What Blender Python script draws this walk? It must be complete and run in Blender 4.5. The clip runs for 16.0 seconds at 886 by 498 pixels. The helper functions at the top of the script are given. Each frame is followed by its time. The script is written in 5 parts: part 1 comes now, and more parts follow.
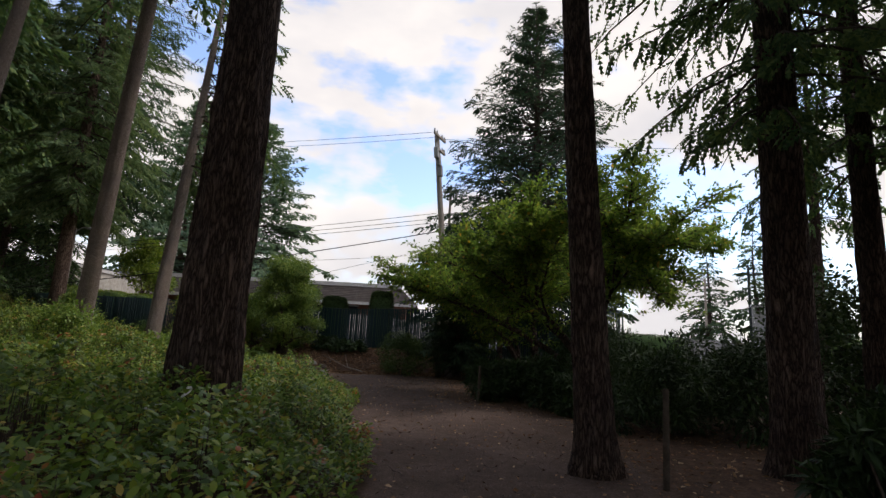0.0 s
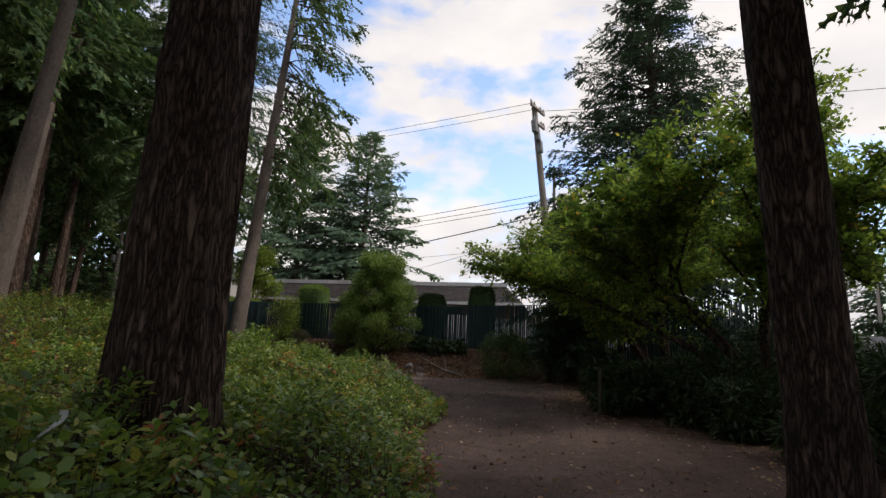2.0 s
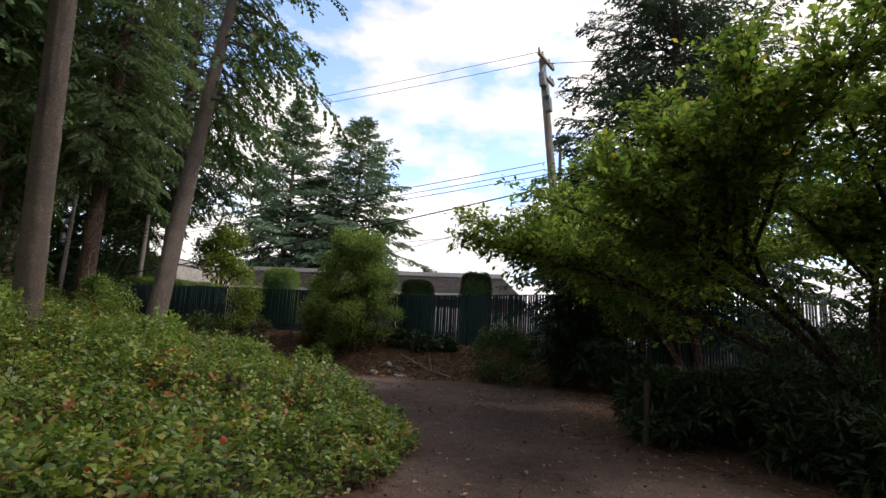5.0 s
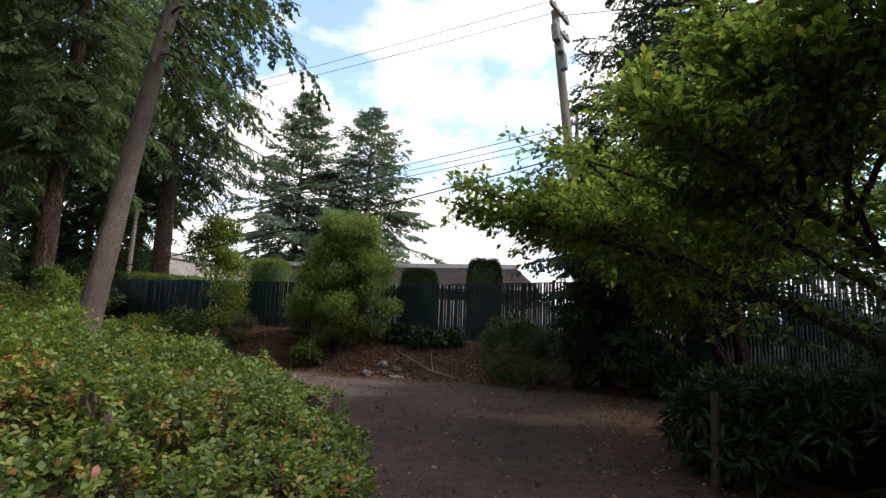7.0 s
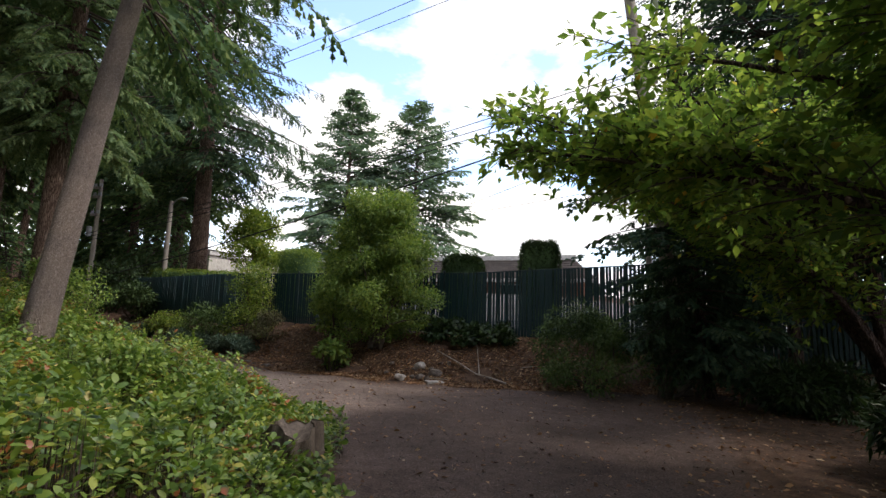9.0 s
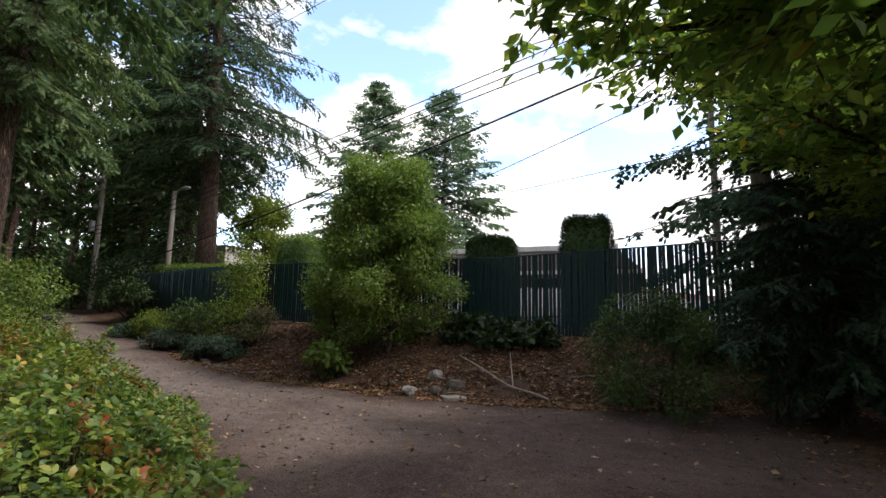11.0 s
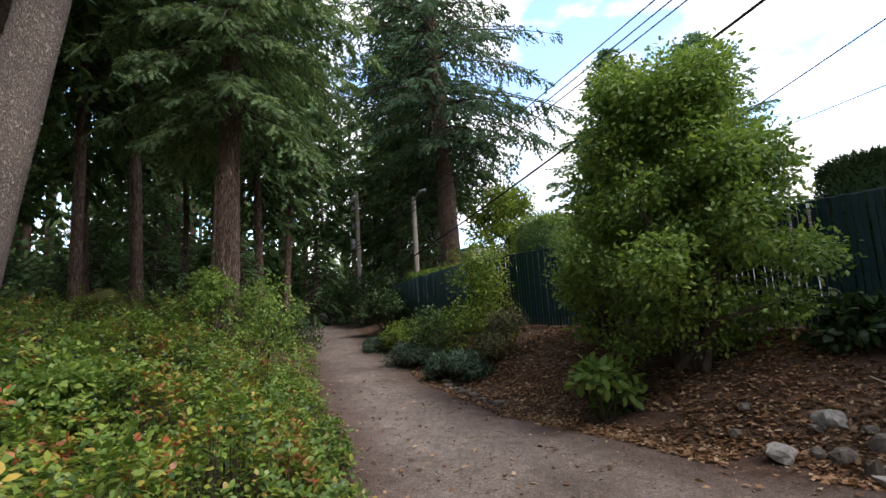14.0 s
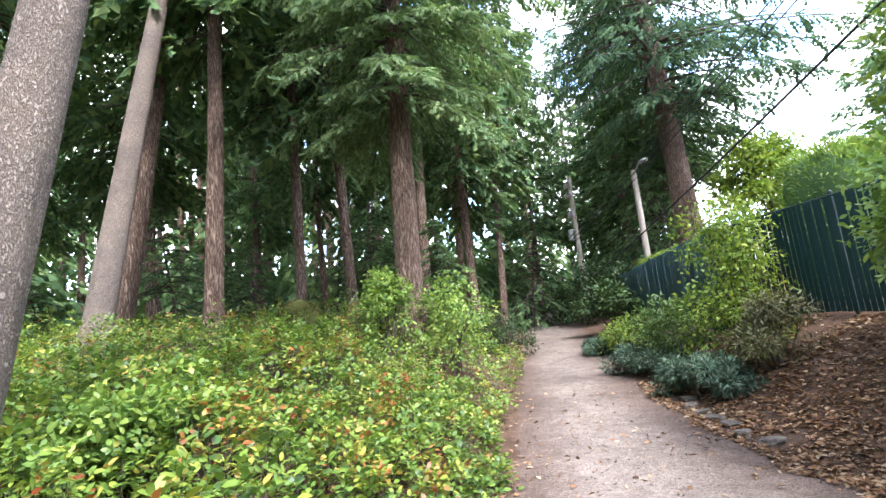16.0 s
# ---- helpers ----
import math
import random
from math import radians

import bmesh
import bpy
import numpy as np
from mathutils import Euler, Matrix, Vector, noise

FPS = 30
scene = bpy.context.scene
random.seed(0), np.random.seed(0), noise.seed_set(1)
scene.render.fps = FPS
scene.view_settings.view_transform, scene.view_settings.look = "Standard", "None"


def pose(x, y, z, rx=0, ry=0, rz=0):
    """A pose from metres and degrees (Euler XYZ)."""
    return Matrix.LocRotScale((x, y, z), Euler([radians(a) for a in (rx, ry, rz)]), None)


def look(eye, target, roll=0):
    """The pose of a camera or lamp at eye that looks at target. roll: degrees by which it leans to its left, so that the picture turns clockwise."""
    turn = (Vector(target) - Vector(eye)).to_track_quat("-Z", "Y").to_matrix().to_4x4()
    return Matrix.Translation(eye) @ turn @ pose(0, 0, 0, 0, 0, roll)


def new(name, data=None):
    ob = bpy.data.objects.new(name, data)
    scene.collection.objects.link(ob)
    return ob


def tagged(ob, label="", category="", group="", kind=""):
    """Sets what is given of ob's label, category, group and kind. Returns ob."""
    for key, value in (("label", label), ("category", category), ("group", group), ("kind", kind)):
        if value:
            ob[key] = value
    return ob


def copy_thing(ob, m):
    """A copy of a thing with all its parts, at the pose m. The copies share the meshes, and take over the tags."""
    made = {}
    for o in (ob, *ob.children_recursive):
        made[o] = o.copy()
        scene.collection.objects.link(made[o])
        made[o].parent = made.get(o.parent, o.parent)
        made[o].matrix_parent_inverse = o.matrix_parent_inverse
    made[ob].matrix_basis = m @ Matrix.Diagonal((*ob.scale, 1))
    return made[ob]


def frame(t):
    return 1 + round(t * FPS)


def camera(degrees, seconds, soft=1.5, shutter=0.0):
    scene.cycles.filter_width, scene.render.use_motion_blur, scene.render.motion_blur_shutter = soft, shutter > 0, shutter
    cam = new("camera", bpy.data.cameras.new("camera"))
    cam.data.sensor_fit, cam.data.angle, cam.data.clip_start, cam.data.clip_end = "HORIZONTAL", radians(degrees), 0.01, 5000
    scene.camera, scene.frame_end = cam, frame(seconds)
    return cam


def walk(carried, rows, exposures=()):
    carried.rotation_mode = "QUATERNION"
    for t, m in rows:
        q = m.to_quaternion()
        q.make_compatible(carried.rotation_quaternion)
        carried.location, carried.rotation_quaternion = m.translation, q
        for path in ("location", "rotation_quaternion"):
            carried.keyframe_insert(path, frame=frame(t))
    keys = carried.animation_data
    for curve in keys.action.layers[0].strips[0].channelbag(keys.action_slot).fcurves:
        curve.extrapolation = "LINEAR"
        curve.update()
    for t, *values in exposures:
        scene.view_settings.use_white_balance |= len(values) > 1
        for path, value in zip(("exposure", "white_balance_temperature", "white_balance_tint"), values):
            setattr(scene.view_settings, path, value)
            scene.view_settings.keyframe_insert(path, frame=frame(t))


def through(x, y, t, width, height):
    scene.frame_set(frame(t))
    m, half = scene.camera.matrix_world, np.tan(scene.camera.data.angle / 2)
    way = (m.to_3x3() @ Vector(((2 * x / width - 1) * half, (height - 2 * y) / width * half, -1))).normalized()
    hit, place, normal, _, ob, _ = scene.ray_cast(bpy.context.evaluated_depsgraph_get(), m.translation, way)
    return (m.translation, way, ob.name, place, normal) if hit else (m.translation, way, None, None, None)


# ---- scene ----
# ---- camera ----
cam = camera(82.12, 16.0)
ROWS = [
    (0.0, 0.000, 0.000, 1.592, 0.00, 10.15, 3.07),
    (0.5, 0.110, 0.661, 1.580, 5.84, 9.91, 2.11),
    (1.0, 0.148, 1.318, 1.556, 9.51, 9.78, 1.70),
    (1.5, 0.204, 1.989, 1.527, 12.38, 9.69, 1.63),
    (2.0, 0.134, 2.589, 1.491, 12.15, 9.84, 2.36),
    (2.5, 0.008, 3.140, 1.467, 11.42, 9.77, 3.33),
    (3.0, -0.010, 3.757, 1.499, 11.52, 9.54, 3.04),
    (3.5, -0.078, 4.362, 1.474, 11.54, 9.51, 3.12),
    (4.0, -0.184, 4.988, 1.445, 11.40, 9.64, 3.47),
    (6.5, -0.321, 7.809, 1.527, 12.47, 8.63, 2.31),
    (7.0, -0.300, 8.434, 1.484, 13.40, 8.60, 2.43),
    (7.5, -0.353, 9.099, 1.455, 14.46, 8.44, 2.01),
    (8.0, -0.466, 9.750, 1.426, 16.09, 8.38, 1.96),
    (8.5, -0.579, 10.406, 1.408, 17.32, 8.27, 2.02),
    (9.0, -0.738, 11.040, 1.407, 19.33, 8.12, 1.77),
    (11.5, -1.777, 14.459, 1.389, 25.81, 7.42, 0.62),
    (12.0, -2.163, 15.021, 1.414, 31.76, 7.28, -0.55),
    (12.5, -2.562, 15.580, 1.443, 37.65, 7.13, -1.60),
    (13.0, -2.979, 16.035, 1.497, 44.21, 7.20, -2.88),
    (13.5, -3.361, 16.455, 1.518, 47.90, 7.37, -3.20),
    (14.0, -3.765, 16.877, 1.524, 50.67, 7.56, -3.41),
    (14.5, -4.192, 17.378, 1.487, 58.23, 8.04, -4.41),
    (15.0, -4.573, 17.816, 1.495, 62.95, 8.37, -5.09),
    (15.5, -4.920, 18.240, 1.475, 71.14, 9.22, -6.06),
    (16.0, -5.331, 18.585, 1.457, 76.81, 9.67, -5.96),
]
EXPOSURES = [(0.0, -0.5, 6550, 15), (1.5, -0.58, 6550, 15), (2.5, -0.4, 6550, 15), (4.0, -0.27, 6550, 15), (6.5, -0.08, 6500, 15), (8.0, 0.13, 6450, 15), (9.0, 0.22, 6450, 14), (11.5, 0.16, 6400, 13), (12.0, 0.14, 6350, 13), (13.0, 0.06, 6300, 13), (14.0, 0.4, 6200, 12), (15.0, 1.6, 6000, 12), (16.0, 2.2, 5800, 11)]
walk(cam, [(t, pose(x, y, z, 90 + pitch, 0, yaw) @ pose(0, 0, 0, 0, 0, roll)) for t, x, y, z, yaw, pitch, roll in ROWS], EXPOSURES)

# ---- world and sun ----
SUN_ELEVATION, SUN_AZIMUTH = 52.0, 80.0  # degrees above the horizon; clockwise from +y
world = bpy.data.worlds.new("sky")
scene.world = world
world.use_nodes = True
wt = world.node_tree
wt.nodes.clear()


def wnode(kind, **settings):
    n = wt.nodes.new(kind)
    for k, v in settings.items():
        n.inputs[k].default_value = v
    return n


sky = wt.nodes.new("ShaderNodeTexSky")
sky.sky_type = "NISHITA"
sky.sun_disc = False
sky.sun_elevation = radians(SUN_ELEVATION)
sky.sun_rotation = radians(SUN_AZIMUTH)
sky_scale = wt.nodes.new("ShaderNodeVectorMath")
sky_scale.operation = "SCALE"
sky_scale.inputs["Scale"].default_value = 0.37
wt.links.new(sky.outputs[0], sky_scale.inputs[0])
coords = wt.nodes.new("ShaderNodeTexCoord")
stretch = wt.nodes.new("ShaderNodeMapping")
stretch.inputs["Scale"].default_value = (1.0, 1.0, 2.1)
stretch.inputs["Location"].default_value = (0.35, 0.1, 0.2)
wt.links.new(coords.outputs["Generated"], stretch.inputs["Vector"])
puffs = wnode("ShaderNodeTexNoise", Scale=3.1, Detail=9.0, Roughness=0.56)
wt.links.new(stretch.outputs[0], puffs.inputs["Vector"])
cover = wt.nodes.new("ShaderNodeValToRGB")
cover.color_ramp.elements[0].position, cover.color_ramp.elements[1].position = 0.407, 0.507
wt.links.new(puffs.outputs["Fac"], cover.inputs[0])
shade_noise = wnode("ShaderNodeTexNoise", Scale=2.3, Detail=6.0, Roughness=0.55)
wt.links.new(stretch.outputs[0], shade_noise.inputs["Vector"])
cloud_tone = wt.nodes.new("ShaderNodeValToRGB")
cloud_tone.color_ramp.elements[0].position, cloud_tone.color_ramp.elements[0].color = 0.34, (0.90, 0.91, 0.94, 1)
cloud_tone.color_ramp.elements[1].position, cloud_tone.color_ramp.elements[1].color = 0.62, (1.29, 1.25, 1.18, 1)
wt.links.new(shade_noise.outputs["Fac"], cloud_tone.inputs[0])
clouds = wt.nodes.new("ShaderNodeMix")
clouds.data_type = "RGBA"
wt.links.new(cover.outputs[0], clouds.inputs["Factor"])
wt.links.new(sky_scale.outputs[0], clouds.inputs["A"])
wt.links.new(cloud_tone.outputs[0], clouds.inputs["B"])
background = wnode("ShaderNodeBackground", Strength=1.15)
wt.links.new(clouds.outputs["Result"], background.inputs["Color"])
wout = wt.nodes.new("ShaderNodeOutputWorld")
wt.links.new(background.outputs[0], wout.inputs[0])

sun = new("sun", bpy.data.lights.new("sun", "SUN"))
sun.data.energy, sun.data.angle, sun.data.color = 2.6, radians(10), (1.0, 0.95, 0.87)
a, e = radians(SUN_AZIMUTH), radians(SUN_ELEVATION)
sun.matrix_world = look((40 * math.sin(a), 40 * math.cos(a), 40 * math.tan(e)), (0, 0, 0))


# ---- materials ----
def material(name, roughness=0.8, specular=0.3):
    m = bpy.data.materials.new(name)
    m.use_nodes = True
    nt = m.node_tree
    b = nt.nodes["Principled BSDF"]
    b.inputs["Roughness"].default_value = roughness
    b.inputs["Specular IOR Level"].default_value = specular
    return m, nt, b


def ramp(nt, source, stops, interpolation="LINEAR"):
    r = nt.nodes.new("ShaderNodeValToRGB")
    r.color_ramp.interpolation = interpolation
    els = r.color_ramp.elements
    while len(els) < len(stops):
        els.new(0.5)
    for el, (p, c) in zip(els, stops):
        el.position, el.color = p, (*c, 1)
    nt.links.new(source, r.inputs[0])
    return r.outputs[0]


def noise_tex(nt, scale, detail=5.0, rough=0.6, stretch=(1, 1, 1), kind="Object"):
    c = nt.nodes.new("ShaderNodeTexCoord")
    mp = nt.nodes.new("ShaderNodeMapping")
    mp.inputs["Scale"].default_value = stretch
    nt.links.new(c.outputs[kind], mp.inputs["Vector"])
    n = nt.nodes.new("ShaderNodeTexNoise")
    n.inputs["Scale"].default_value, n.inputs["Detail"].default_value, n.inputs["Roughness"].default_value = scale, detail, rough
    nt.links.new(mp.outputs[0], n.inputs["Vector"])
    return n.outputs["Fac"]


def mix(nt, fac, a, b, blend="MIX"):
    n = nt.nodes.new("ShaderNodeMix")
    n.data_type, n.blend_type = "RGBA", blend
    for key, v in (("Factor", fac), ("A", a), ("B", b)):
        if isinstance(v, bpy.types.NodeSocket):
            nt.links.new(v, n.inputs[key])
        elif key == "Factor":
            n.inputs[key].default_value = v
        else:
            n.inputs[key].default_value = (*v, 1)
    return n.outputs["Result"]


def bump(nt, b, height, strength, distance=0.02):
    n = nt.nodes.new("ShaderNodeBump")
    n.inputs["Strength"].default_value, n.inputs["Distance"].default_value = strength, distance
    nt.links.new(height, n.inputs["Height"])
    nt.links.new(n.outputs[0], b.inputs["Normal"])


def surface(name, dark, light, scale, roughness=0.85, stretch=(1, 1, 1), bumpy=0.5, distance=0.02, fine=6.0, specular=0.25, metal=0.0):
    """A rough two-scale surface: stains at one scale, grain at a finer one."""
    m, nt, b = material(name, roughness, specular)
    b.inputs["Metallic"].default_value = metal
    n1 = noise_tex(nt, scale, 5, 0.6, stretch)
    n2 = noise_tex(nt, scale * fine, 4, 0.7, stretch)
    c = ramp(nt, n1, [(0.3, dark), (0.7, light)])
    g = ramp(nt, n2, [(0.25, (0.55, 0.55, 0.55)), (0.75, (1.15, 1.15, 1.15))])
    nt.links.new(mix(nt, 1.0, c, g, "MULTIPLY"), b.inputs["Base Color"])
    bump(nt, b, n2, bumpy, distance)
    return m


def bark(name, crack, plate, pale, scale, stretch=0.2, depth=0.04):
    """Furrowed bark: long plates parted by dark cracks, with paler faces. The contrast also carries the relief's shade
    and highlights.
    """
    m, nt, b = material(name, 0.92, 0.2)
    c = nt.nodes.new("ShaderNodeTexCoord")
    mp = nt.nodes.new("ShaderNodeMapping")
    mp.inputs["Scale"].default_value = (1, 1, stretch)
    nt.links.new(c.outputs["Object"], mp.inputs["Vector"])
    wob = nt.nodes.new("ShaderNodeTexNoise")
    wob.inputs["Scale"].default_value, wob.inputs["Detail"].default_value = scale * 0.7, 4
    nt.links.new(mp.outputs[0], wob.inputs["Vector"])
    add = nt.nodes.new("ShaderNodeVectorMath")
    add.operation = "MULTIPLY_ADD"
    add.inputs[1].default_value = (0.2, 0.2, 0.14)
    nt.links.new(wob.outputs["Color"], add.inputs[0])
    nt.links.new(mp.outputs[0], add.inputs[2])
    vor = nt.nodes.new("ShaderNodeTexVoronoi")
    vor.feature = "DISTANCE_TO_EDGE"
    vor.inputs["Scale"].default_value = scale
    nt.links.new(add.outputs[0], vor.inputs["Vector"])
    face = ramp(nt, vor.outputs["Distance"], [(0.0, crack), (0.14, plate), (0.42, pale)])
    fine = noise_tex(nt, scale * 4, 5, 0.7, (1, 1, stretch * 1.5))
    big = noise_tex(nt, 1.3, 4, 0.6)
    col = mix(nt, 1.0, face, ramp(nt, fine, [(0.25, (0.5, 0.5, 0.5)), (0.75, (1.3, 1.28, 1.25))]), "MULTIPLY")
    col = mix(nt, 1.0, col, ramp(nt, big, [(0.3, (0.75, 0.75, 0.77)), (0.7, (1.18, 1.15, 1.1))]), "MULTIPLY")
    nt.links.new(col, b.inputs["Base Color"])
    h = nt.nodes.new("ShaderNodeMath")
    h.operation = "MULTIPLY_ADD"
    nt.links.new(fine, h.inputs[0])
    h.inputs[1].default_value = 0.25
    hv = ramp(nt, vor.outputs["Distance"], [(0.0, (0, 0, 0)), (0.3, (1, 1, 1))])
    nt.links.new(hv, h.inputs[2])
    bump(nt, b, h.outputs[0], 1.0, depth)
    return m


def foliage(name, stops, through=0.35, roughness=0.55, specular=0.3, autumn=None):
    """Leaves: each one takes its own colour; light passes through in part."""
    m, nt, b = material(name, roughness, specular)
    geo = nt.nodes.new("ShaderNodeNewGeometry")
    c = ramp(nt, geo.outputs["Random Per Island"], stops)
    if autumn:
        patches = ramp(nt, noise_tex(nt, 1.7, 4, 0.6), [(0.56, (0, 0, 0)), (0.61, (1, 1, 1))])
        some = ramp(nt, geo.outputs["Random Per Island"], [(0.0, (1, 1, 1)), (0.40, (1, 1, 1)), (0.45, (0.03, 0.03, 0.03))])
        c = mix(nt, mix(nt, 1.0, patches, some, "MULTIPLY"), c, ramp(nt, geo.outputs["Random Per Island"], autumn))
    big = noise_tex(nt, 0.8, 3, 0.5)
    c = mix(nt, 1.0, c, ramp(nt, big, [(0.3, (0.72, 0.76, 0.75)), (0.7, (1.2, 1.15, 1.05))]), "MULTIPLY")
    nt.links.new(c, b.inputs["Base Color"])
    tr = nt.nodes.new("ShaderNodeBsdfTranslucent")
    nt.links.new(mix(nt, 1.0, c, (1.2, 1.25, 0.75), "MULTIPLY"), tr.inputs["Color"])
    ms = nt.nodes.new("ShaderNodeMixShader")
    ms.inputs[0].default_value = through
    nt.links.new(b.outputs[0], ms.inputs[1])
    nt.links.new(tr.outputs[0], ms.inputs[2])
    nt.links.new(ms.outputs[0], nt.nodes["Material Output"].inputs["Surface"])
    return m


BARK_DARK = bark("bark_dark", (0.024, 0.015, 0.013), (0.098, 0.064, 0.053), (0.190, 0.135, 0.114), 19, 0.16, 0.05)
BARK_RED = bark("bark_red", (0.090, 0.056, 0.044), (0.235, 0.160, 0.125), (0.40, 0.30, 0.245), 23, 0.11, 0.04)
BARK_GREY = bark("bark_grey", (0.15, 0.115, 0.10), (0.275, 0.225, 0.195), (0.40, 0.34, 0.30), 34, 0.4, 0.012)
TWIG = surface("twig", (0.05, 0.038, 0.028), (0.12, 0.09, 0.07), 14, 0.9)
NEEDLE_DARK = foliage("needles_dark", [(0, (0.058, 0.108, 0.060)), (0.6, (0.118, 0.192, 0.088)), (1, (0.200, 0.260, 0.104))], 0.34, 0.8, 0.1)
NEEDLE_LIGHT = foliage("needles_light", [(0, (0.100, 0.160, 0.082)), (0.6, (0.172, 0.248, 0.130)), (1, (0.275, 0.335, 0.165))], 0.38, 0.8, 0.1)
NEEDLE_BLUE = foliage("needles_blue", [(0, (0.048, 0.088, 0.062)), (0.6, (0.084, 0.140, 0.088)), (1, (0.140, 0.194, 0.108))], 0.3, 0.85, 0.05)
# Far firs only: distance haze is put into this paler, bluer needle colour.
NEEDLE_HAZED = foliage("needles_hazed", [(0, (0.105, 0.170, 0.138)), (0.6, (0.160, 0.240, 0.178)), (1, (0.225, 0.305, 0.205))], 0.45, 0.8, 0.1)
NEEDLE_DEEP = foliage("needles_deep_green", [(0, (0.034, 0.066, 0.050)), (0.6, (0.060, 0.104, 0.070)), (1, (0.105, 0.150, 0.088))], 0.25, 0.8, 0.1)
SALAL = foliage("salal_leaves", [(0, (0.050, 0.098, 0.026)), (0.35, (0.108, 0.184, 0.037)), (0.75, (0.182, 0.266, 0.048)), (0.95, (0.300, 0.340, 0.062)), (1, (0.42, 0.29, 0.085))], 0.35, 0.42, 0.4, [(0.0, (0.36, 0.070, 0.035)), (0.2, (0.40, 0.16, 0.06)), (0.27, (0.24, 0.09, 0.05)), (0.33, (0.44, 0.33, 0.07))])
CHERRY = foliage("cherry_leaves", [(0, (0.082, 0.145, 0.042)), (0.55, (0.165, 0.245, 0.060)), (0.985, (0.270, 0.320, 0.078)), (1, (0.649, 0.352, 0.075))], 0.72, 0.5)
BUSH_LEAF = foliage("bush_leaves", [(0, (0.092, 0.158, 0.044)), (0.5, (0.180, 0.275, 0.066)), (1, (0.310, 0.380, 0.095))], 0.42, 0.45)
YELLOW_LEAF = foliage("yellow_green_leaves", [(0, (0.09, 0.15, 0.025)), (0.6, (0.17, 0.24, 0.04)), (1, (0.28, 0.32, 0.06))], 0.45, 0.5)
DARK_LEAF = foliage("dark_evergreen_leaves", [(0, (0.016, 0.033, 0.011)), (0.6, (0.030, 0.059, 0.018)), (1, (0.053, 0.087, 0.026))], 0.2, 0.48, 0.3)
HEDGE_LEAF = foliage("hedge_leaves", [(0, (0.022, 0.045, 0.016)), (0.6, (0.045, 0.080, 0.024)), (1, (0.075, 0.115, 0.035))], 0.2, 0.6)
MID_LEAF = foliage("mid_green_leaves", [(0, (0.042, 0.078, 0.026)), (0.6, (0.080, 0.132, 0.038)), (1, (0.130, 0.185, 0.055))], 0.3, 0.55)
JUNIPER = foliage("juniper_needles", [(0, (0.050, 0.082, 0.062)), (0.6, (0.085, 0.130, 0.098)), (1, (0.140, 0.180, 0.135))], 0.2, 0.85, 0.1)
TWIG_LEAF = foliage("brownish_leaves", [(0, (0.075, 0.060, 0.035)), (0.5, (0.085, 0.105, 0.045)), (1, (0.16, 0.13, 0.075))], 0.2, 0.7)
DRY_LEAF = foliage("dry_leaves", [(0, (0.09, 0.042, 0.025)), (0.5, (0.22, 0.115, 0.062)), (0.8, (0.34, 0.20, 0.115)), (1, (0.46, 0.34, 0.24))], 0.15, 0.8)
SLAT = surface("green_slats", (0.005, 0.022, 0.024), (0.010, 0.043, 0.044), 3, 0.5, (1, 1, 0.3), 0.1, 0.002, 20, 0.3)
STEEL = surface("dark_steel", (0.02, 0.03, 0.03), (0.05, 0.06, 0.06), 8, 0.5, metal=0.6)
POLE_WOOD = surface("weathered_pole", (0.30, 0.25, 0.21), (0.50, 0.44, 0.38), 12, 0.9, (1, 1, 0.12), 0.4, 0.01)
CUT_WOOD = surface("grey_cut_wood", (0.07, 0.052, 0.042), (0.22, 0.175, 0.14), 16, 0.9, (1, 1, 0.3), 0.6, 0.02)
STONE = surface("grey_stone", (0.085, 0.066, 0.054), (0.25, 0.21, 0.18), 7, 0.85, bumpy=0.6)
PALE_STONE = surface("pale_stone", (0.26, 0.235, 0.21), (0.50, 0.46, 0.42), 7, 0.85, bumpy=0.6)
SHINGLE = surface("roof_shingle", (0.11, 0.092, 0.082), (0.20, 0.17, 0.155), 1.5, 0.9, fine=14)
FASCIA = surface("pale_fascia", (0.55, 0.53, 0.50), (0.72, 0.70, 0.67), 1.2, 0.7)
BRICK = surface("brown_brick", (0.19, 0.085, 0.055), (0.33, 0.16, 0.105), 3.5, 0.9)
BEIGE = surface("beige_plaster", (0.40, 0.37, 0.32), (0.56, 0.53, 0.47), 0.7, 0.9)
RUBBER = surface("black_cable", (0.015, 0.015, 0.016), (0.03, 0.03, 0.032), 9, 0.6)
PORCELAIN = surface("grey_porcelain", (0.30, 0.30, 0.30), (0.45, 0.45, 0.45), 9, 0.4)
PAPER = surface("white_paper", (0.66, 0.66, 0.66), (0.85, 0.85, 0.85), 12, 0.8)
SIGNAL_YELLOW = surface("signal_yellow", (0.65, 0.32, 0.02), (0.80, 0.42, 0.03), 4, 0.5)
WHITE_PAINT = surface("white_paint", (0.6, 0.6, 0.6), (0.78, 0.78, 0.78), 2, 0.5)
ORANGE = surface("orange_plastic", (0.65, 0.15, 0.03), (0.8, 0.22, 0.05), 3, 0.5)
ASPHALT = surface("asphalt", (0.045, 0.045, 0.047), (0.085, 0.083, 0.08), 0.9, 0.9)
CONCRETE = surface("grey_concrete", (0.10, 0.098, 0.095), (0.17, 0.165, 0.16), 0.8, 0.9)
MOSS = foliage("moss", [(0, (0.05, 0.055, 0.012)), (1, (0.12, 0.115, 0.03))], 0.1, 0.9)


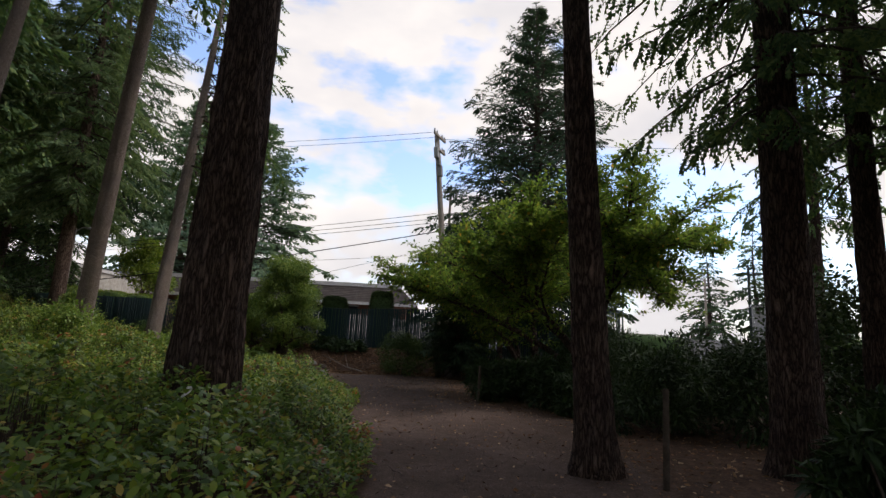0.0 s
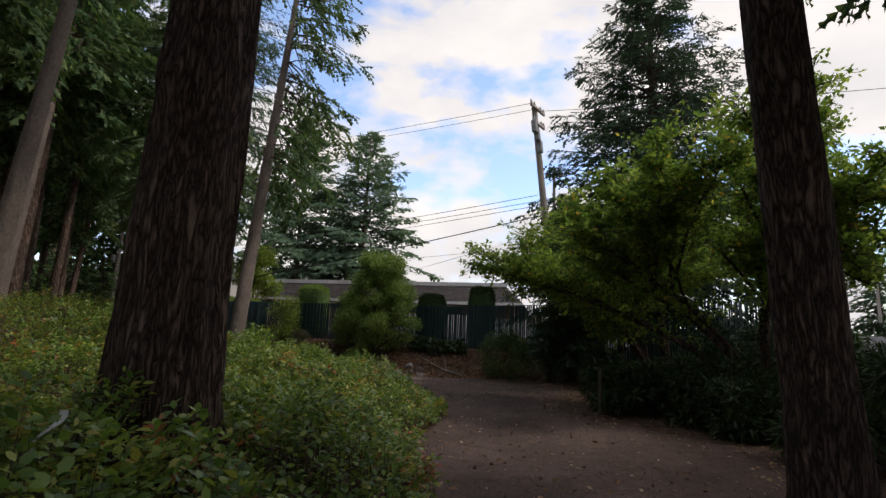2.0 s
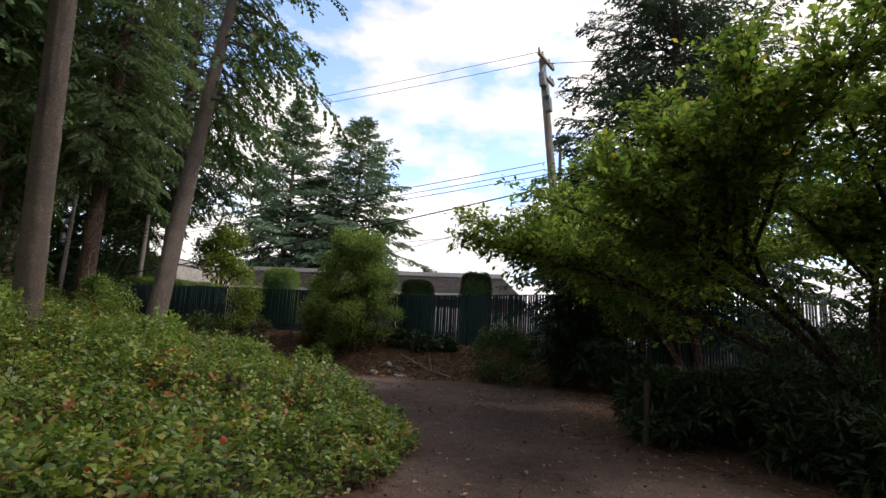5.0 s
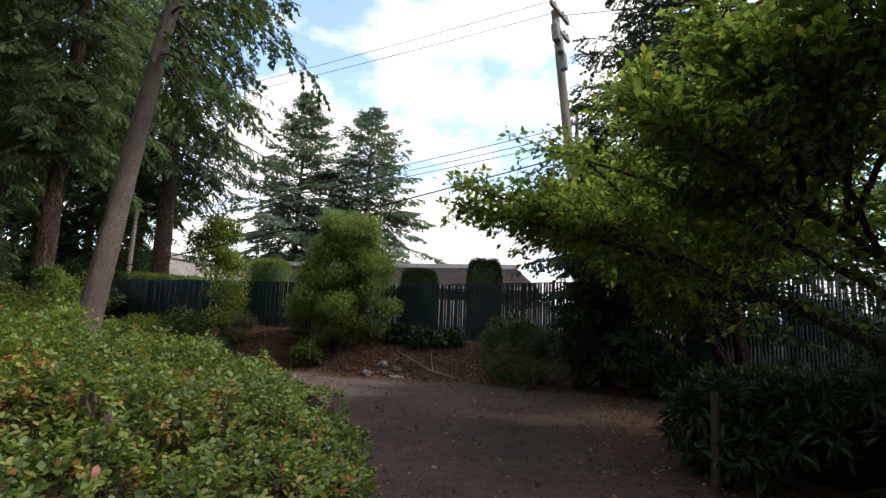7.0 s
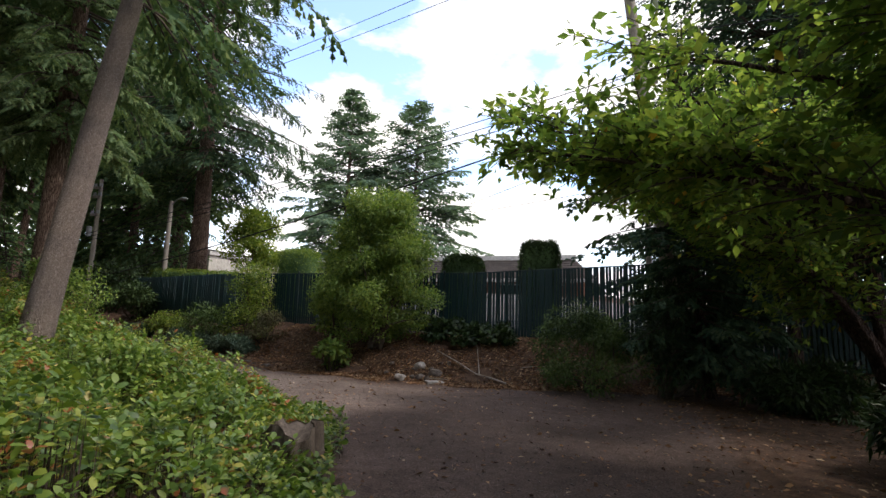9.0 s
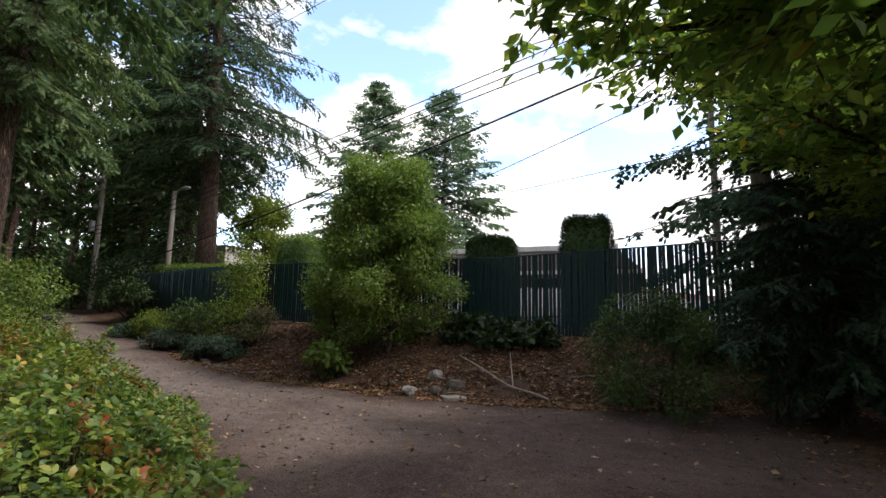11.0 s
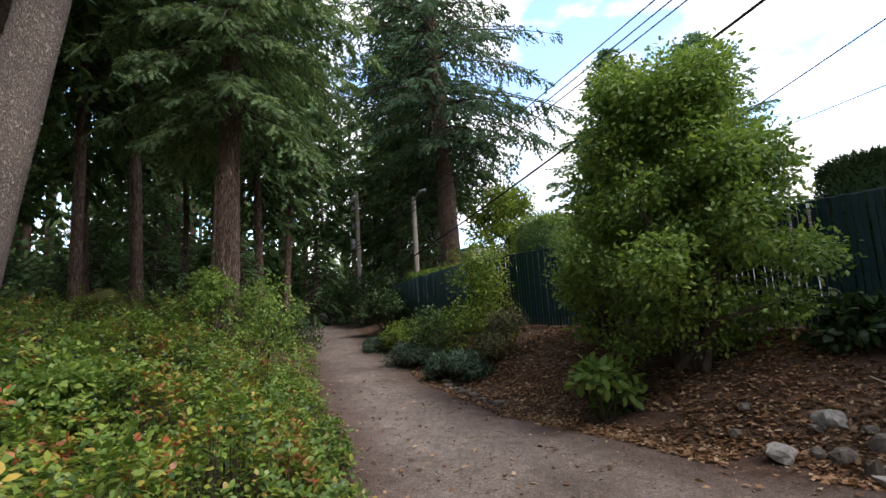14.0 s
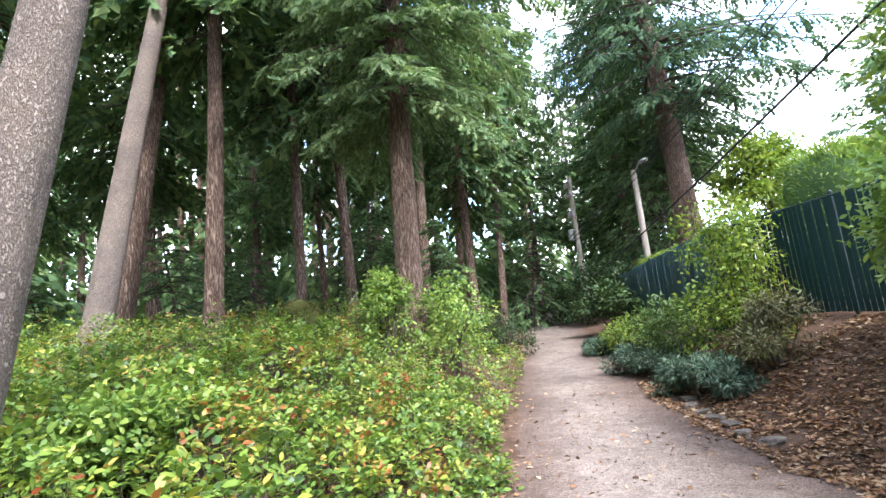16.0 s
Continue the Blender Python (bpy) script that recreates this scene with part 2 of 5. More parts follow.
def ground_material():
    m, nt, b = material("earth_and_gravel", 0.95, 0.15)
    mask = nt.nodes.new("ShaderNodeAttribute")
    mask.attribute_name = "trodden"
    big = noise_tex(nt, 0.7, 5, 0.6)
    mid = noise_tex(nt, 5, 6, 0.65)
    fine = noise_tex(nt, 75, 3, 0.7)
    grains = nt.nodes.new("ShaderNodeTexVoronoi")
    grains.inputs["Scale"].default_value = 55
    c = nt.nodes.new("ShaderNodeTexCoord")
    nt.links.new(c.outputs["Object"], grains.inputs["Vector"])
    gravel = ramp(nt, fine, [(0.28, (0.085, 0.066, 0.058)), (0.5, (0.18, 0.15, 0.137)), (0.72, (0.32, 0.285, 0.265))])
    speck = ramp(nt, grains.outputs["Color"], [(0.0, (0.62, 0.60, 0.58)), (1.0, (1.3, 1.28, 1.25))])
    gravel = mix(nt, 1.0, gravel, speck, "MULTIPLY")
    gravel = mix(nt, 1.0, gravel, ramp(nt, big, [(0.3, (0.64, 0.61, 0.59)), (0.7, (1.2, 1.18, 1.16))]), "MULTIPLY")
    gravel = mix(nt, 1.0, gravel, ramp(nt, mid, [(0.3, (0.72, 0.70, 0.68)), (0.7, (1.18, 1.17, 1.16))]), "MULTIPLY")
    # Browner dirt under the trees; canopy shade is also put into this tone.
    pale = nt.nodes.new("ShaderNodeAttribute")
    pale.attribute_name = "path_tone"
    gravel = mix(nt, pale.outputs["Fac"], mix(nt, 1.0, gravel, (0.60, 0.52, 0.49), "MULTIPLY"), gravel)
    soil = ramp(nt, mid, [(0.25, (0.035, 0.023, 0.016)), (0.5, (0.085, 0.052, 0.036)), (0.75, (0.155, 0.10, 0.07))])
    soil = mix(nt, 1.0, soil, speck, "MULTIPLY")
    edge = nt.nodes.new("ShaderNodeMath")
    edge.operation = "MULTIPLY_ADD"
    nt.links.new(mid, edge.inputs[0])
    edge.inputs[1].default_value = 0.9
    nt.links.new(mask.outputs["Fac"], edge.inputs[2])
    fac = ramp(nt, edge.outputs[0], [(0.72, (0, 0, 0)), (1.05, (1, 1, 1))])
    nt.links.new(mix(nt, fac, soil, gravel), b.inputs["Base Color"])
    hsum = nt.nodes.new("ShaderNodeMath")
    hsum.operation = "ADD"
    nt.links.new(fine, hsum.inputs[0])
    nt.links.new(grains.outputs["Distance"], hsum.inputs[1])
    bump(nt, b, hsum.outputs[0], 0.55, 0.012)
    return m


GROUND = ground_material()

# ---- mesh tools ----


def mesh_object(name, verts, faces, mat, parent=None, smooth=False, label=""):
    """One mesh object from arrays of vertices and of faces with equal corner counts (or a list of such arrays)."""
    verts = np.asarray(verts, np.float32)
    groups = faces if isinstance(faces, list) else [faces]
    groups = [np.asarray(g, np.int32) for g in groups if len(g)]
    me = bpy.data.meshes.new(name)
    me.vertices.add(len(verts))
    me.vertices.foreach_set("co", verts.ravel())
    loops = np.concatenate([g.ravel() for g in groups])
    sizes = np.concatenate([np.full(len(g), g.shape[1], np.int32) for g in groups])
    me.loops.add(len(loops))
    me.loops.foreach_set("vertex_index", loops)
    me.polygons.add(len(sizes))
    me.polygons.foreach_set("loop_start", np.concatenate([[0], np.cumsum(sizes)[:-1]]).astype(np.int32))
    me.polygons.foreach_set("loop_total", sizes)
    if smooth:
        me.polygons.foreach_set("use_smooth", np.ones(len(sizes), bool))
    me.update(calc_edges=True)
    me.materials.append(mat)
    ob = new(name, me)
    if parent:
        ob.parent = parent
    if label:
        ob["label"] = label
    return ob


def part(name, bm, mat, parent=None, label="", smooth=False):
    me = bpy.data.meshes.new(name)
    bm.to_mesh(me)
    bm.free()
    if smooth:
        me.polygons.foreach_set("use_smooth", np.ones(len(me.polygons), bool))
    me.materials.append(mat)
    ob = new(name, me)
    if parent:
        ob.parent = parent
    if label:
        ob["label"] = label
    return ob


def add_box(bm, x0, x1, y0, y1, z0, z1, bevel=0.0):
    r = bmesh.ops.create_cube(bm, size=1, matrix=Matrix.LocRotScale(((x0 + x1) / 2, (y0 + y1) / 2, (z0 + z1) / 2), None, (x1 - x0, y1 - y0, z1 - z0)))
    if bevel:
        edges = {e for v in r["verts"] for e in v.link_edges}
        bmesh.ops.bevel(bm, geom=list(edges), offset=bevel, segments=1, affect="EDGES")
    return bm


def box(*args, **kw):
    return add_box(bmesh.new(), *args, **kw)


def unit(v):
    return v / np.maximum(np.linalg.norm(v, axis=-1, keepdims=True), 1e-9)


def vnoise(p, seed=0):
    """Smooth value noise on an (n, 3) array, about -1 to 1."""
    p = np.asarray(p, float) + seed * 17.13
    i = np.floor(p).astype(np.int64)
    f = p - i
    f = f * f * (3 - 2 * f)
    out = np.zeros(len(p))
    for dx in (0, 1):
        for dy in (0, 1):
            for dz in (0, 1):
                h = (i[:, 0] + dx) * 374761393 + (i[:, 1] + dy) * 668265263 + (i[:, 2] + dz) * 2147483647
                h = (h ^ (h >> 13)) * 1274126177
                h = ((h ^ (h >> 16)) & 0xFFFF) / 32767.5 - 1
                w = (f[:, 0] if dx else 1 - f[:, 0]) * (f[:, 1] if dy else 1 - f[:, 1]) * (f[:, 2] if dz else 1 - f[:, 2])
                out += w * h
    return out


def scatter(template, tfaces, pos, direc, normal, size):
    """Copies of a small template (x along direc, z along normal), joined: returns vertices and faces."""
    d = unit(direc)
    n = unit(normal - (normal * d).sum(1, keepdims=True) * d)
    s = np.cross(n, d)
    t = np.asarray(template, float)
    size = np.broadcast_to(np.asarray(size, float), (len(pos),))[:, None, None]
    v = pos[:, None] + size * (t[None, :, 0:1] * d[:, None] + t[None, :, 1:2] * s[:, None] + t[None, :, 2:3] * n[:, None])
    f = np.asarray(tfaces)[None] + (np.arange(len(pos)) * len(t))[:, None, None]
    return v.reshape(-1, 3), f.reshape(-1, np.asarray(tfaces).shape[1])


OVAL = [(0, 0, 0), (0.34, -0.27, 0.05), (0.34, 0.27, 0.05), (0.72, -0.23, 0.02), (0.72, 0.23, 0.02), (1, 0, -0.08)]
OVAL_F = [(0, 1, 2), (1, 3, 2), (3, 4, 2), (3, 5, 4)]
LEAF_2 = [(0, 0, 0), (0.48, -0.27, 0.05), (0.48, 0.27, 0.05), (1, 0, -0.10)]
LEAF_2F = [(0, 1, 3), (0, 3, 2)]
SLIM = [(0, 0, 0), (0.4, -0.13, 0.03), (0.4, 0.13, 0.03), (1, 0, -0.12)]
SLIM_F = [(0, 1, 3), (0, 3, 2)]


def frond(teeth, width, droop):
    """A flat conifer spray: a filled pad along a spine, with forward-swept teeth on both sides."""
    v, f = [], []
    gap = 0.92 / teeth
    for k in range(teeth):
        x = gap * k
        w = width * (1 - 0.7 * abs(x - 0.3))
        for s in (-1, 1):
            i = len(v)
            x1, x2 = min(x + gap * 1.15, 1.0), x + gap * 0.55 + w * 0.55
            v += [(x, -0.01 * s, -droop * x * x), (x1, -0.01 * s, -droop * x1 * x1), (x2, s * w, -droop * x2 * x2 - 0.06)]
            f.append((i, i + 1, i + 2))
    i = len(v)
    v += [(0.7, -0.07, -droop * 0.5), (0.7, 0.07, -droop * 0.5), (1.08, 0, -droop * 1.1)]
    f.append((i, i + 1, i + 2))
    return v, f


FROND, FROND_F = frond(4, 0.17, 0.25)
FROND_L, FROND_LF = frond(3, 0.17, 0.25)
FROND_S, FROND_SF = frond(2, 0.2, 0.25)


def tube(points, radii, sides=10, wobble=0.0, seed=0, twist=0.0):
    """A swept tube along points; returns vertices and quads."""
    p = np.asarray(points, float)
    t = unit(np.gradient(p, axis=0))
    ref = np.where(np.abs(t[:, 2:3]) > 0.8, np.array([[1.0, 0, 0]]), np.array([[0, 0, 1.0]]))
    ref = np.broadcast_to(ref[len(ref) // 2], t.shape)
    a = unit(np.cross(ref, t))
    b = np.cross(t, a)
    ang = np.linspace(0, 2 * np.pi, sides, endpoint=False)
    r = np.asarray(radii, float)[:, None] * np.ones((1, sides))
    if wobble:
        q = np.stack(np.broadcast_arrays(np.cos(ang)[None] * 2.2, np.sin(ang)[None] * 2.2, p[:, 2:3] * 1.1), -1).reshape(-1, 3)
        r = r * (1 + wobble * vnoise(q, seed).reshape(r.shape))
    v = p[:, None] + r[..., None] * (np.cos(ang)[None, :, None] * a[:, None] + np.sin(ang)[None, :, None] * b[:, None])
    n, k = len(p), sides
    i, j = np.meshgrid(np.arange(n - 1), np.arange(k), indexing="ij")
    f = np.stack([i * k + j, i * k + (j + 1) % k, (i + 1) * k + (j + 1) % k, (i + 1) * k + j], -1).reshape(-1, 4)
    return v.reshape(-1, 3), f


def join(pieces):
    """Joins (vertices, faces) pairs with equal face sizes."""
    vs, fs, n = [], [], 0
    for v, f in pieces:
        vs.append(v)
        fs.append(np.asarray(f) + n)
        n += len(v)
    return np.concatenate(vs), np.concatenate(fs)


# ---- lie of the land ----
LEFT_EDGE = [(-0.5, -14), (-0.55, 3), (-0.95, 7.4), (-1.75, 9.5), (-1.95, 12.4), (-2.6, 14.2), (-4.2, 16.7), (-6.2, 18.1), (-9.0, 19.6), (-13, 21.2), (-19, 23.6), (-30, 28), (-60, 42)]
TOE = [(40, 26), (8, 24.4), (1, 24.0), (-2.4, 22.6), (-5.7, 22.2), (-9.3, 22.8), (-12.4, 23.6), (-19, 26.4), (-30, 31.3), (-60, 45)]
RIGHT_EDGE = [(2.0, -14), (2.6, 3), (3.2, 8), (3.6, 11.5), (1.4, 13.4), (0.6, 14.8), (0.7, 17.0), (0.8, 20.0), (0.6, 22), (3.0, 23.6), (40, 24)]


def side_distance(x, y, line):
    """Distance from a polyline; positive to the left of its run."""
    best = np.full(x.shape, 1e9)
    sign = np.ones(x.shape)
    for (ax, ay), (bx, by) in zip(line, line[1:]):
        dx, dy = bx - ax, by - ay
        u = np.clip(((x - ax) * dx + (y - ay) * dy) / (dx * dx + dy * dy), 0, 1)
        d = np.hypot(x - ax - u * dx, y - ay - u * dy)
        s = np.sign(dx * (y - ay) - dy * (x - ax))
        near = d < best
        best = np.where(near, d, best)
        sign = np.where(near, s, sign)
    return best * sign


def ease(v, a, b):
    u = np.clip((v - a) / (b - a), 0, 1)
    return u * u * (3 - 2 * u)


def ground_z(x, y):
    x, y = np.asarray(x, float), np.asarray(y, float)
    s = -(x + 10) * 0.9 + (y - 21.5) * 0.44
    base = 0.07 * np.log1p(np.exp(np.clip(s, -30, 45)))
    base = np.minimum(base, 2.4)
    left = np.clip(side_distance(x, y, LEFT_EDGE), 0, None)
    base = base * (1 - 0.55 * ease(left, 2, 9))
    rise = 0.07 * np.minimum(left, 9) + 0.012 * np.clip(left - 9, 0, 60) + 1.05 * ease(-x, 6, 15) * ease(left, 0, 2.5)
    rise = rise + 0.36 * np.exp(-((x + 2.9) ** 2 + (y - 4.8) ** 2) / 7.0) * ease(left, 0, 1.2)
    bank = -side_distance(x, y, TOE)
    up = (1.0 - 0.25 * ease(x, -2.5, 2)) * ease(bank, -0.15, 2.5) + 0.08 * np.clip(bank - 3.0, 0, 30)
    flat = np.stack([x.ravel(), y.ravel(), 0 * x.ravel()], 1)
    lumps = 0.035 * vnoise(flat * 0.9, 3) + 0.014 * vnoise(flat * 3.7, 5)
    return base + rise + up + lumps.reshape(x.shape)


def gz(x, y):
    return float(ground_z(np.array([x]), np.array([y]))[0])


def build_ground():
    near_x, near_y = np.arange(-26, 10.01, 0.22), np.arange(-2, 28.01, 0.22)
    grow = np.cumsum(0.3 * 1.16 ** np.arange(50))
    grow = grow[grow < 2600]
    xs = np.concatenate([near_x[0] - grow[::-1], near_x, near_x[-1] + grow])
    ys = np.concatenate([near_y[0] - grow[::-1], near_y, near_y[-1] + grow])
    X, Y = np.meshgrid(xs, ys, indexing="ij")
    Z = ground_z(X, Y)
    n, k = X.shape
    i, j = np.meshgrid(np.arange(n - 1), np.arange(k - 1), indexing="ij")
    f = np.stack([i * k + j, (i + 1) * k + j, (i + 1) * k + j + 1, i * k + j + 1], -1).reshape(-1, 4)
    ob = mesh_object("ground", np.stack([X, Y, Z], -1).reshape(-1, 3), f, GROUND, smooth=True)
    left, toe, right = side_distance(X, Y, LEFT_EDGE), -side_distance(X, Y, TOE), -side_distance(X, Y, RIGHT_EDGE)
    on = ease(-left, -0.1, 0.35) * ease(-toe, 0.0, 0.7) * ease(-right, -0.3, 1.0)
    ob.data.attributes.new("trodden", "FLOAT", "POINT").data.foreach_set("value", on.ravel().astype(np.float32))
    # 1 where the path keeps its full pale tone, 0 under the trees.
    lighter = ease(-X + 0.2 * Y, 5.5, 13) * ease(-left, 0.1, 0.9) * ease(-toe, 0.3, 1.3)
    ob.data.attributes.new("path_tone", "FLOAT", "POINT").data.foreach_set("value", lighter.ravel().astype(np.float32))
    return tagged(ob, "earth and gravel woodland ground with a trodden footpath", "ground", kind="structure")


build_ground()


# ---- trees ----
def root(name, x, y, z, label, category, group=""):
    ob = new(name)
    ob.location = (x, y, z)
    return tagged(ob, label, category, group)


def trunk_mesh(height, radius, lean=(0, 0), flare=1.5, top=0.25, sides=40, step=0.12, furrow=0.07, bend=0.15, seed=0, up_to=None):
    """A tapered trunk with a root flare and furrowed bark; fine rings up to the height that is seen near by."""
    up_to = up_to or height
    zs = np.concatenate([np.arange(-0.4, min(up_to, height), step), np.linspace(min(up_to, height), height, 10)])
    u = np.clip(zs / height, 0, 1)
    cx = lean[0] * zs + bend * np.sin(u * 5 + seed)
    cy = lean[1] * zs + bend * np.sin(u * 4 + 2 * seed + 1)
    cx, cy = cx - bend * np.sin(seed), cy - bend * np.sin(2 * seed + 1)
    r = radius * ((1 - u) * (1 - top) + top) * (1 + (flare - 1) * np.exp(-np.clip(zs, -0.3, 50) / 0.35))
    ang = np.linspace(0, 2 * np.pi, sides, endpoint=False)
    A, Z = np.meshgrid(ang, zs)
    q = np.stack([np.cos(A) * 9.5 * radius + seed, np.sin(A) * 9.5 * radius, Z * 1.1], -1).reshape(-1, 3)
    ridge = 1 - 2 * np.abs(vnoise(q, seed))
    q2 = q * np.array([2.2, 2.2, 2.5])
    rel = (ridge * furrow + vnoise(q2, seed + 1) * furrow * 0.45).reshape(A.shape)
    lobes = 0.10 * np.sin(A * 5 + seed) * np.exp(-np.clip(Z, 0, 50) / 0.3)
    R = r[:, None] * (1 + rel + lobes)
    v = np.stack([cx[:, None] + R * np.cos(A), cy[:, None] + R * np.sin(A), Z], -1).reshape(-1, 3)
    n, k = A.shape
    i, j = np.meshgrid(np.arange(n - 1), np.arange(k), indexing="ij")
    f = np.stack([i * k + j, i * k + (j + 1) % k, (i + 1) * k + (j + 1) % k, (i + 1) * k + j], -1).reshape(-1, 4)
    axis = lambda h: np.array([np.interp(h, zs, cx), np.interp(h, zs, cy), h])
    return v, f, axis


def conifer_crown(axis, height, base, reach, whorl=0.55, per=6, spray=0.55, sprays=15, droop=0.35, top_rise=0.5, seed=0, hang=0.4, arc=None, shape=0.75, dense=1.0):
    """Limbs and needle sprays. Returns (limb vertices, quads), (spray vertices, triangles)."""
    g = np.random.default_rng(seed)
    limbs, pos, direc, norm, size = [], [], [], [], []
    h = base
    while h < height - 0.15:
        u = (h - base) / (height - base)
        span = reach * (1 - u) ** shape * (0.35 + 0.65 * min(1, (u + 0.05) / 0.18))
        for k in range(per):
            az = g.uniform(0, 2 * np.pi) if arc is None else g.uniform(*arc)
            ln = max(0.25, span * g.uniform(0.6, 1.12))
            rise = (top_rise * u - 0.15) + g.uniform(-0.15, 0.15)
            out = np.array([math.cos(az), math.sin(az), 0])
            t = np.linspace(0, 1, 5)
            start = axis(min(h + g.uniform(-0.2, 0.2), height - 0.1))
            pts = start + np.outer(t * ln, out) + np.outer(ln * (rise * t - droop * t ** 2 * (1 - 0.7 * u)), [0, 0, 1])
            side = np.array([-out[1], out[0], 0])
            pts += np.outer(np.sin(t * 3) * g.uniform(-0.12, 0.12) * ln, side)
            limbs.append(tube(pts, np.linspace(0.012 + 0.011 * ln, 0.006, 5), 3))
            cnt = max(3, int(sprays * dense * (0.3 + 0.7 * ln / reach) * g.uniform(0.75, 1.2)))
            tt = g.uniform(0.12, 1.0, cnt) ** 0.75
            p = np.stack([np.interp(tt, t, pts[:, c]) for c in range(3)], 1)
            sgn = g.choice([-1, 1], cnt)
            fan = g.uniform(0.1, 1.5, cnt)
            off = g.uniform(0, 0.32, cnt) * ln * (1.05 - tt)
            p = p + side * (sgn * off)[:, None] - np.array([0, 0, 1]) * (off * g.uniform(0.1, 0.5, cnt))[:, None]
            dv = out * np.cos(fan)[:, None] + side * (sgn * np.sin(fan))[:, None] + np.array([0, 0, 1]) * (-hang * g.uniform(0.2, 1.4, cnt) + 0.35 * u)[:, None]
            pos.append(p)
            direc.append(dv)
            norm.append(np.array([0, 0, 1]) + g.normal(0, 0.6, (cnt, 3)))
            size.append(spray * g.uniform(0.6, 1.25, cnt) * (1 - 0.52 * u))
        h += whorl * g.uniform(0.7, 1.3)
    pos, direc, norm, size = (np.concatenate(a) for a in (pos, direc, norm, size))
    tmpl = (FROND, FROND_F) if spray < 0.5 else (FROND_L, FROND_LF) if spray < 0.95 else (FROND_S, FROND_SF)
    return join(limbs), scatter(*tmpl, pos, direc, norm, size)


def conifer(x, y, height, radius, base, reach, label, bark=BARK_RED, needles=NEEDLE_DARK, lean=(0, 0), sides=24, step=0.3, up_to=8, name="fir_tree", group="", ground=None, trunk_kw=None, **crown):
    seed = crown.pop("seed", int(abs(x * 13 + y * 7)) + 1)
    z = gz(x, y) - 0.05 if ground is None else ground
    ob = root(name, x, y, z, label, "tree", group)
    v, f, axis = trunk_mesh(height, radius, lean, sides=sides, step=step, seed=seed, top=0.06, up_to=up_to, **(trunk_kw or {}))
    mesh_object("trunk", v, f, bark, ob, True)
    limbs, sprays = conifer_crown(axis, height, base, reach, seed=seed, **crown)
    tagged(mesh_object("branchwork", *limbs, TWIG, ob, True), kind="stuff")
    tagged(mesh_object("crown", *sprays, needles, ob), kind="stuff")
    return ob


def bare_trunk_tree(x, y, height, radius, label, lean=(0, 0), bark=BARK_DARK, base=9.0, reach=3.5, z=None, furrow=0.07, flare=1.5, seed=1, bend=0.15, up_to=8.0, sides=56, step=0.09, **crown):
    """A forest tree whose crown sits high up on a long bare trunk."""
    kw = dict(whorl=1.0, per=5, spray=0.55, sprays=34, droop=0.45, hang=0.7)
    kw.update(crown)
    return conifer(x, y, height, radius, base, reach, label, bark, NEEDLE_DARK, lean, sides, step, up_to, "fir_tree", "trees beside the path", z, dict(furrow=furrow, flare=flare, bend=bend), seed=seed, **kw)


# trees close to the path
bare_trunk_tree(-2.62, 5.9, 24, 0.37, "massive dark furrowed fir trunk rising from the ground cover", (0.012, 0.01), BARK_DARK, 10.5, 5, spray=0.4, sprays=60, seed=2, furrow=0.10, bend=0.05, sides=84, step=0.05)
bare_trunk_tree(2.15, 7.0, 22, 0.24, "dark straight fir trunk standing beside the dirt path", (-0.06, -0.08), BARK_DARK, 10.5, 4.5, spray=0.4, sprays=60, seed=3, furrow=0.08, flare=1.6, bend=0.06)
bare_trunk_tree(-9.7, 14.0, 24, 0.235, "slender grey-brown fir trunk with a high crown", (0.19, -0.215), BARK_GREY, 10, 4, seed=4, furrow=0.04, flare=1.25, bend=0.05)
bare_trunk_tree(-9.0, 16.25, 22, 0.225, "leaning grey-brown pitted fir trunk rising from the ground cover", (-0.03, 0.152), BARK_GREY, 6.8, 3.8, seed=5, arc=(-0.5, 1.9), furrow=0.035, flare=1.25, bend=0.04, whorl=0.6, per=4, sprays=42, spray=0.5, hang=0.9)
bare_trunk_tree(-10.3, 10.15, 22, 0.19, "slender bare fir trunk at the edge of the wood", (0.06, 0.03), BARK_GREY, 9, 3.5, seed=6, furrow=0.04, bend=0.05)
bare_trunk_tree(-15.7, 14.4, 20, 0.26, "smooth pale grey trunk beside a brown one", (-0.06, 0.13), BARK_GREY, 9, 3.2, seed=8, furrow=0.015, flare=1.3, bend=0.05)
bare_trunk_tree(-17.5, 14.15, 24, 0.24, "reddish brown trunk close behind a pale one", (-0.04, 0.09), BARK_RED, 8, 3.4, seed=9, furrow=0.05)
# tall trees with hanging sprays over the street side
for x, y, r, lean, s in ((5.1, 7.4, 0.32, (-0.09, -0.10), 11), (7.9, 9.2, 0.25, (-0.08, -0.08), 12)):
    bare_trunk_tree(x, y, 21, r, "dark fir trunk with drooping sprays near the street", lean, BARK_DARK, 5.4, 3.2, seed=s, whorl=0.5, per=6, sprays=60, spray=0.32, droop=0.4, hang=1.4)

# Added firs, mostly out of view, that block sun from the clearing's right.
for x, y, s in ((13.0, 11.0, 14), (14.2, 6.5, 15), (15.2, 20.5, 17), (11.2, 4.2, 18)):
    bare_trunk_tree(x, y, 20, 0.28, "fir with a hanging crown added near the street for shade", (0, 0), BARK_DARK, 7.5, 3.6, seed=s, sides=20, step=0.3, whorl=0.7, per=6, sprays=40, spray=0.55, droop=0.45, hang=1.2)
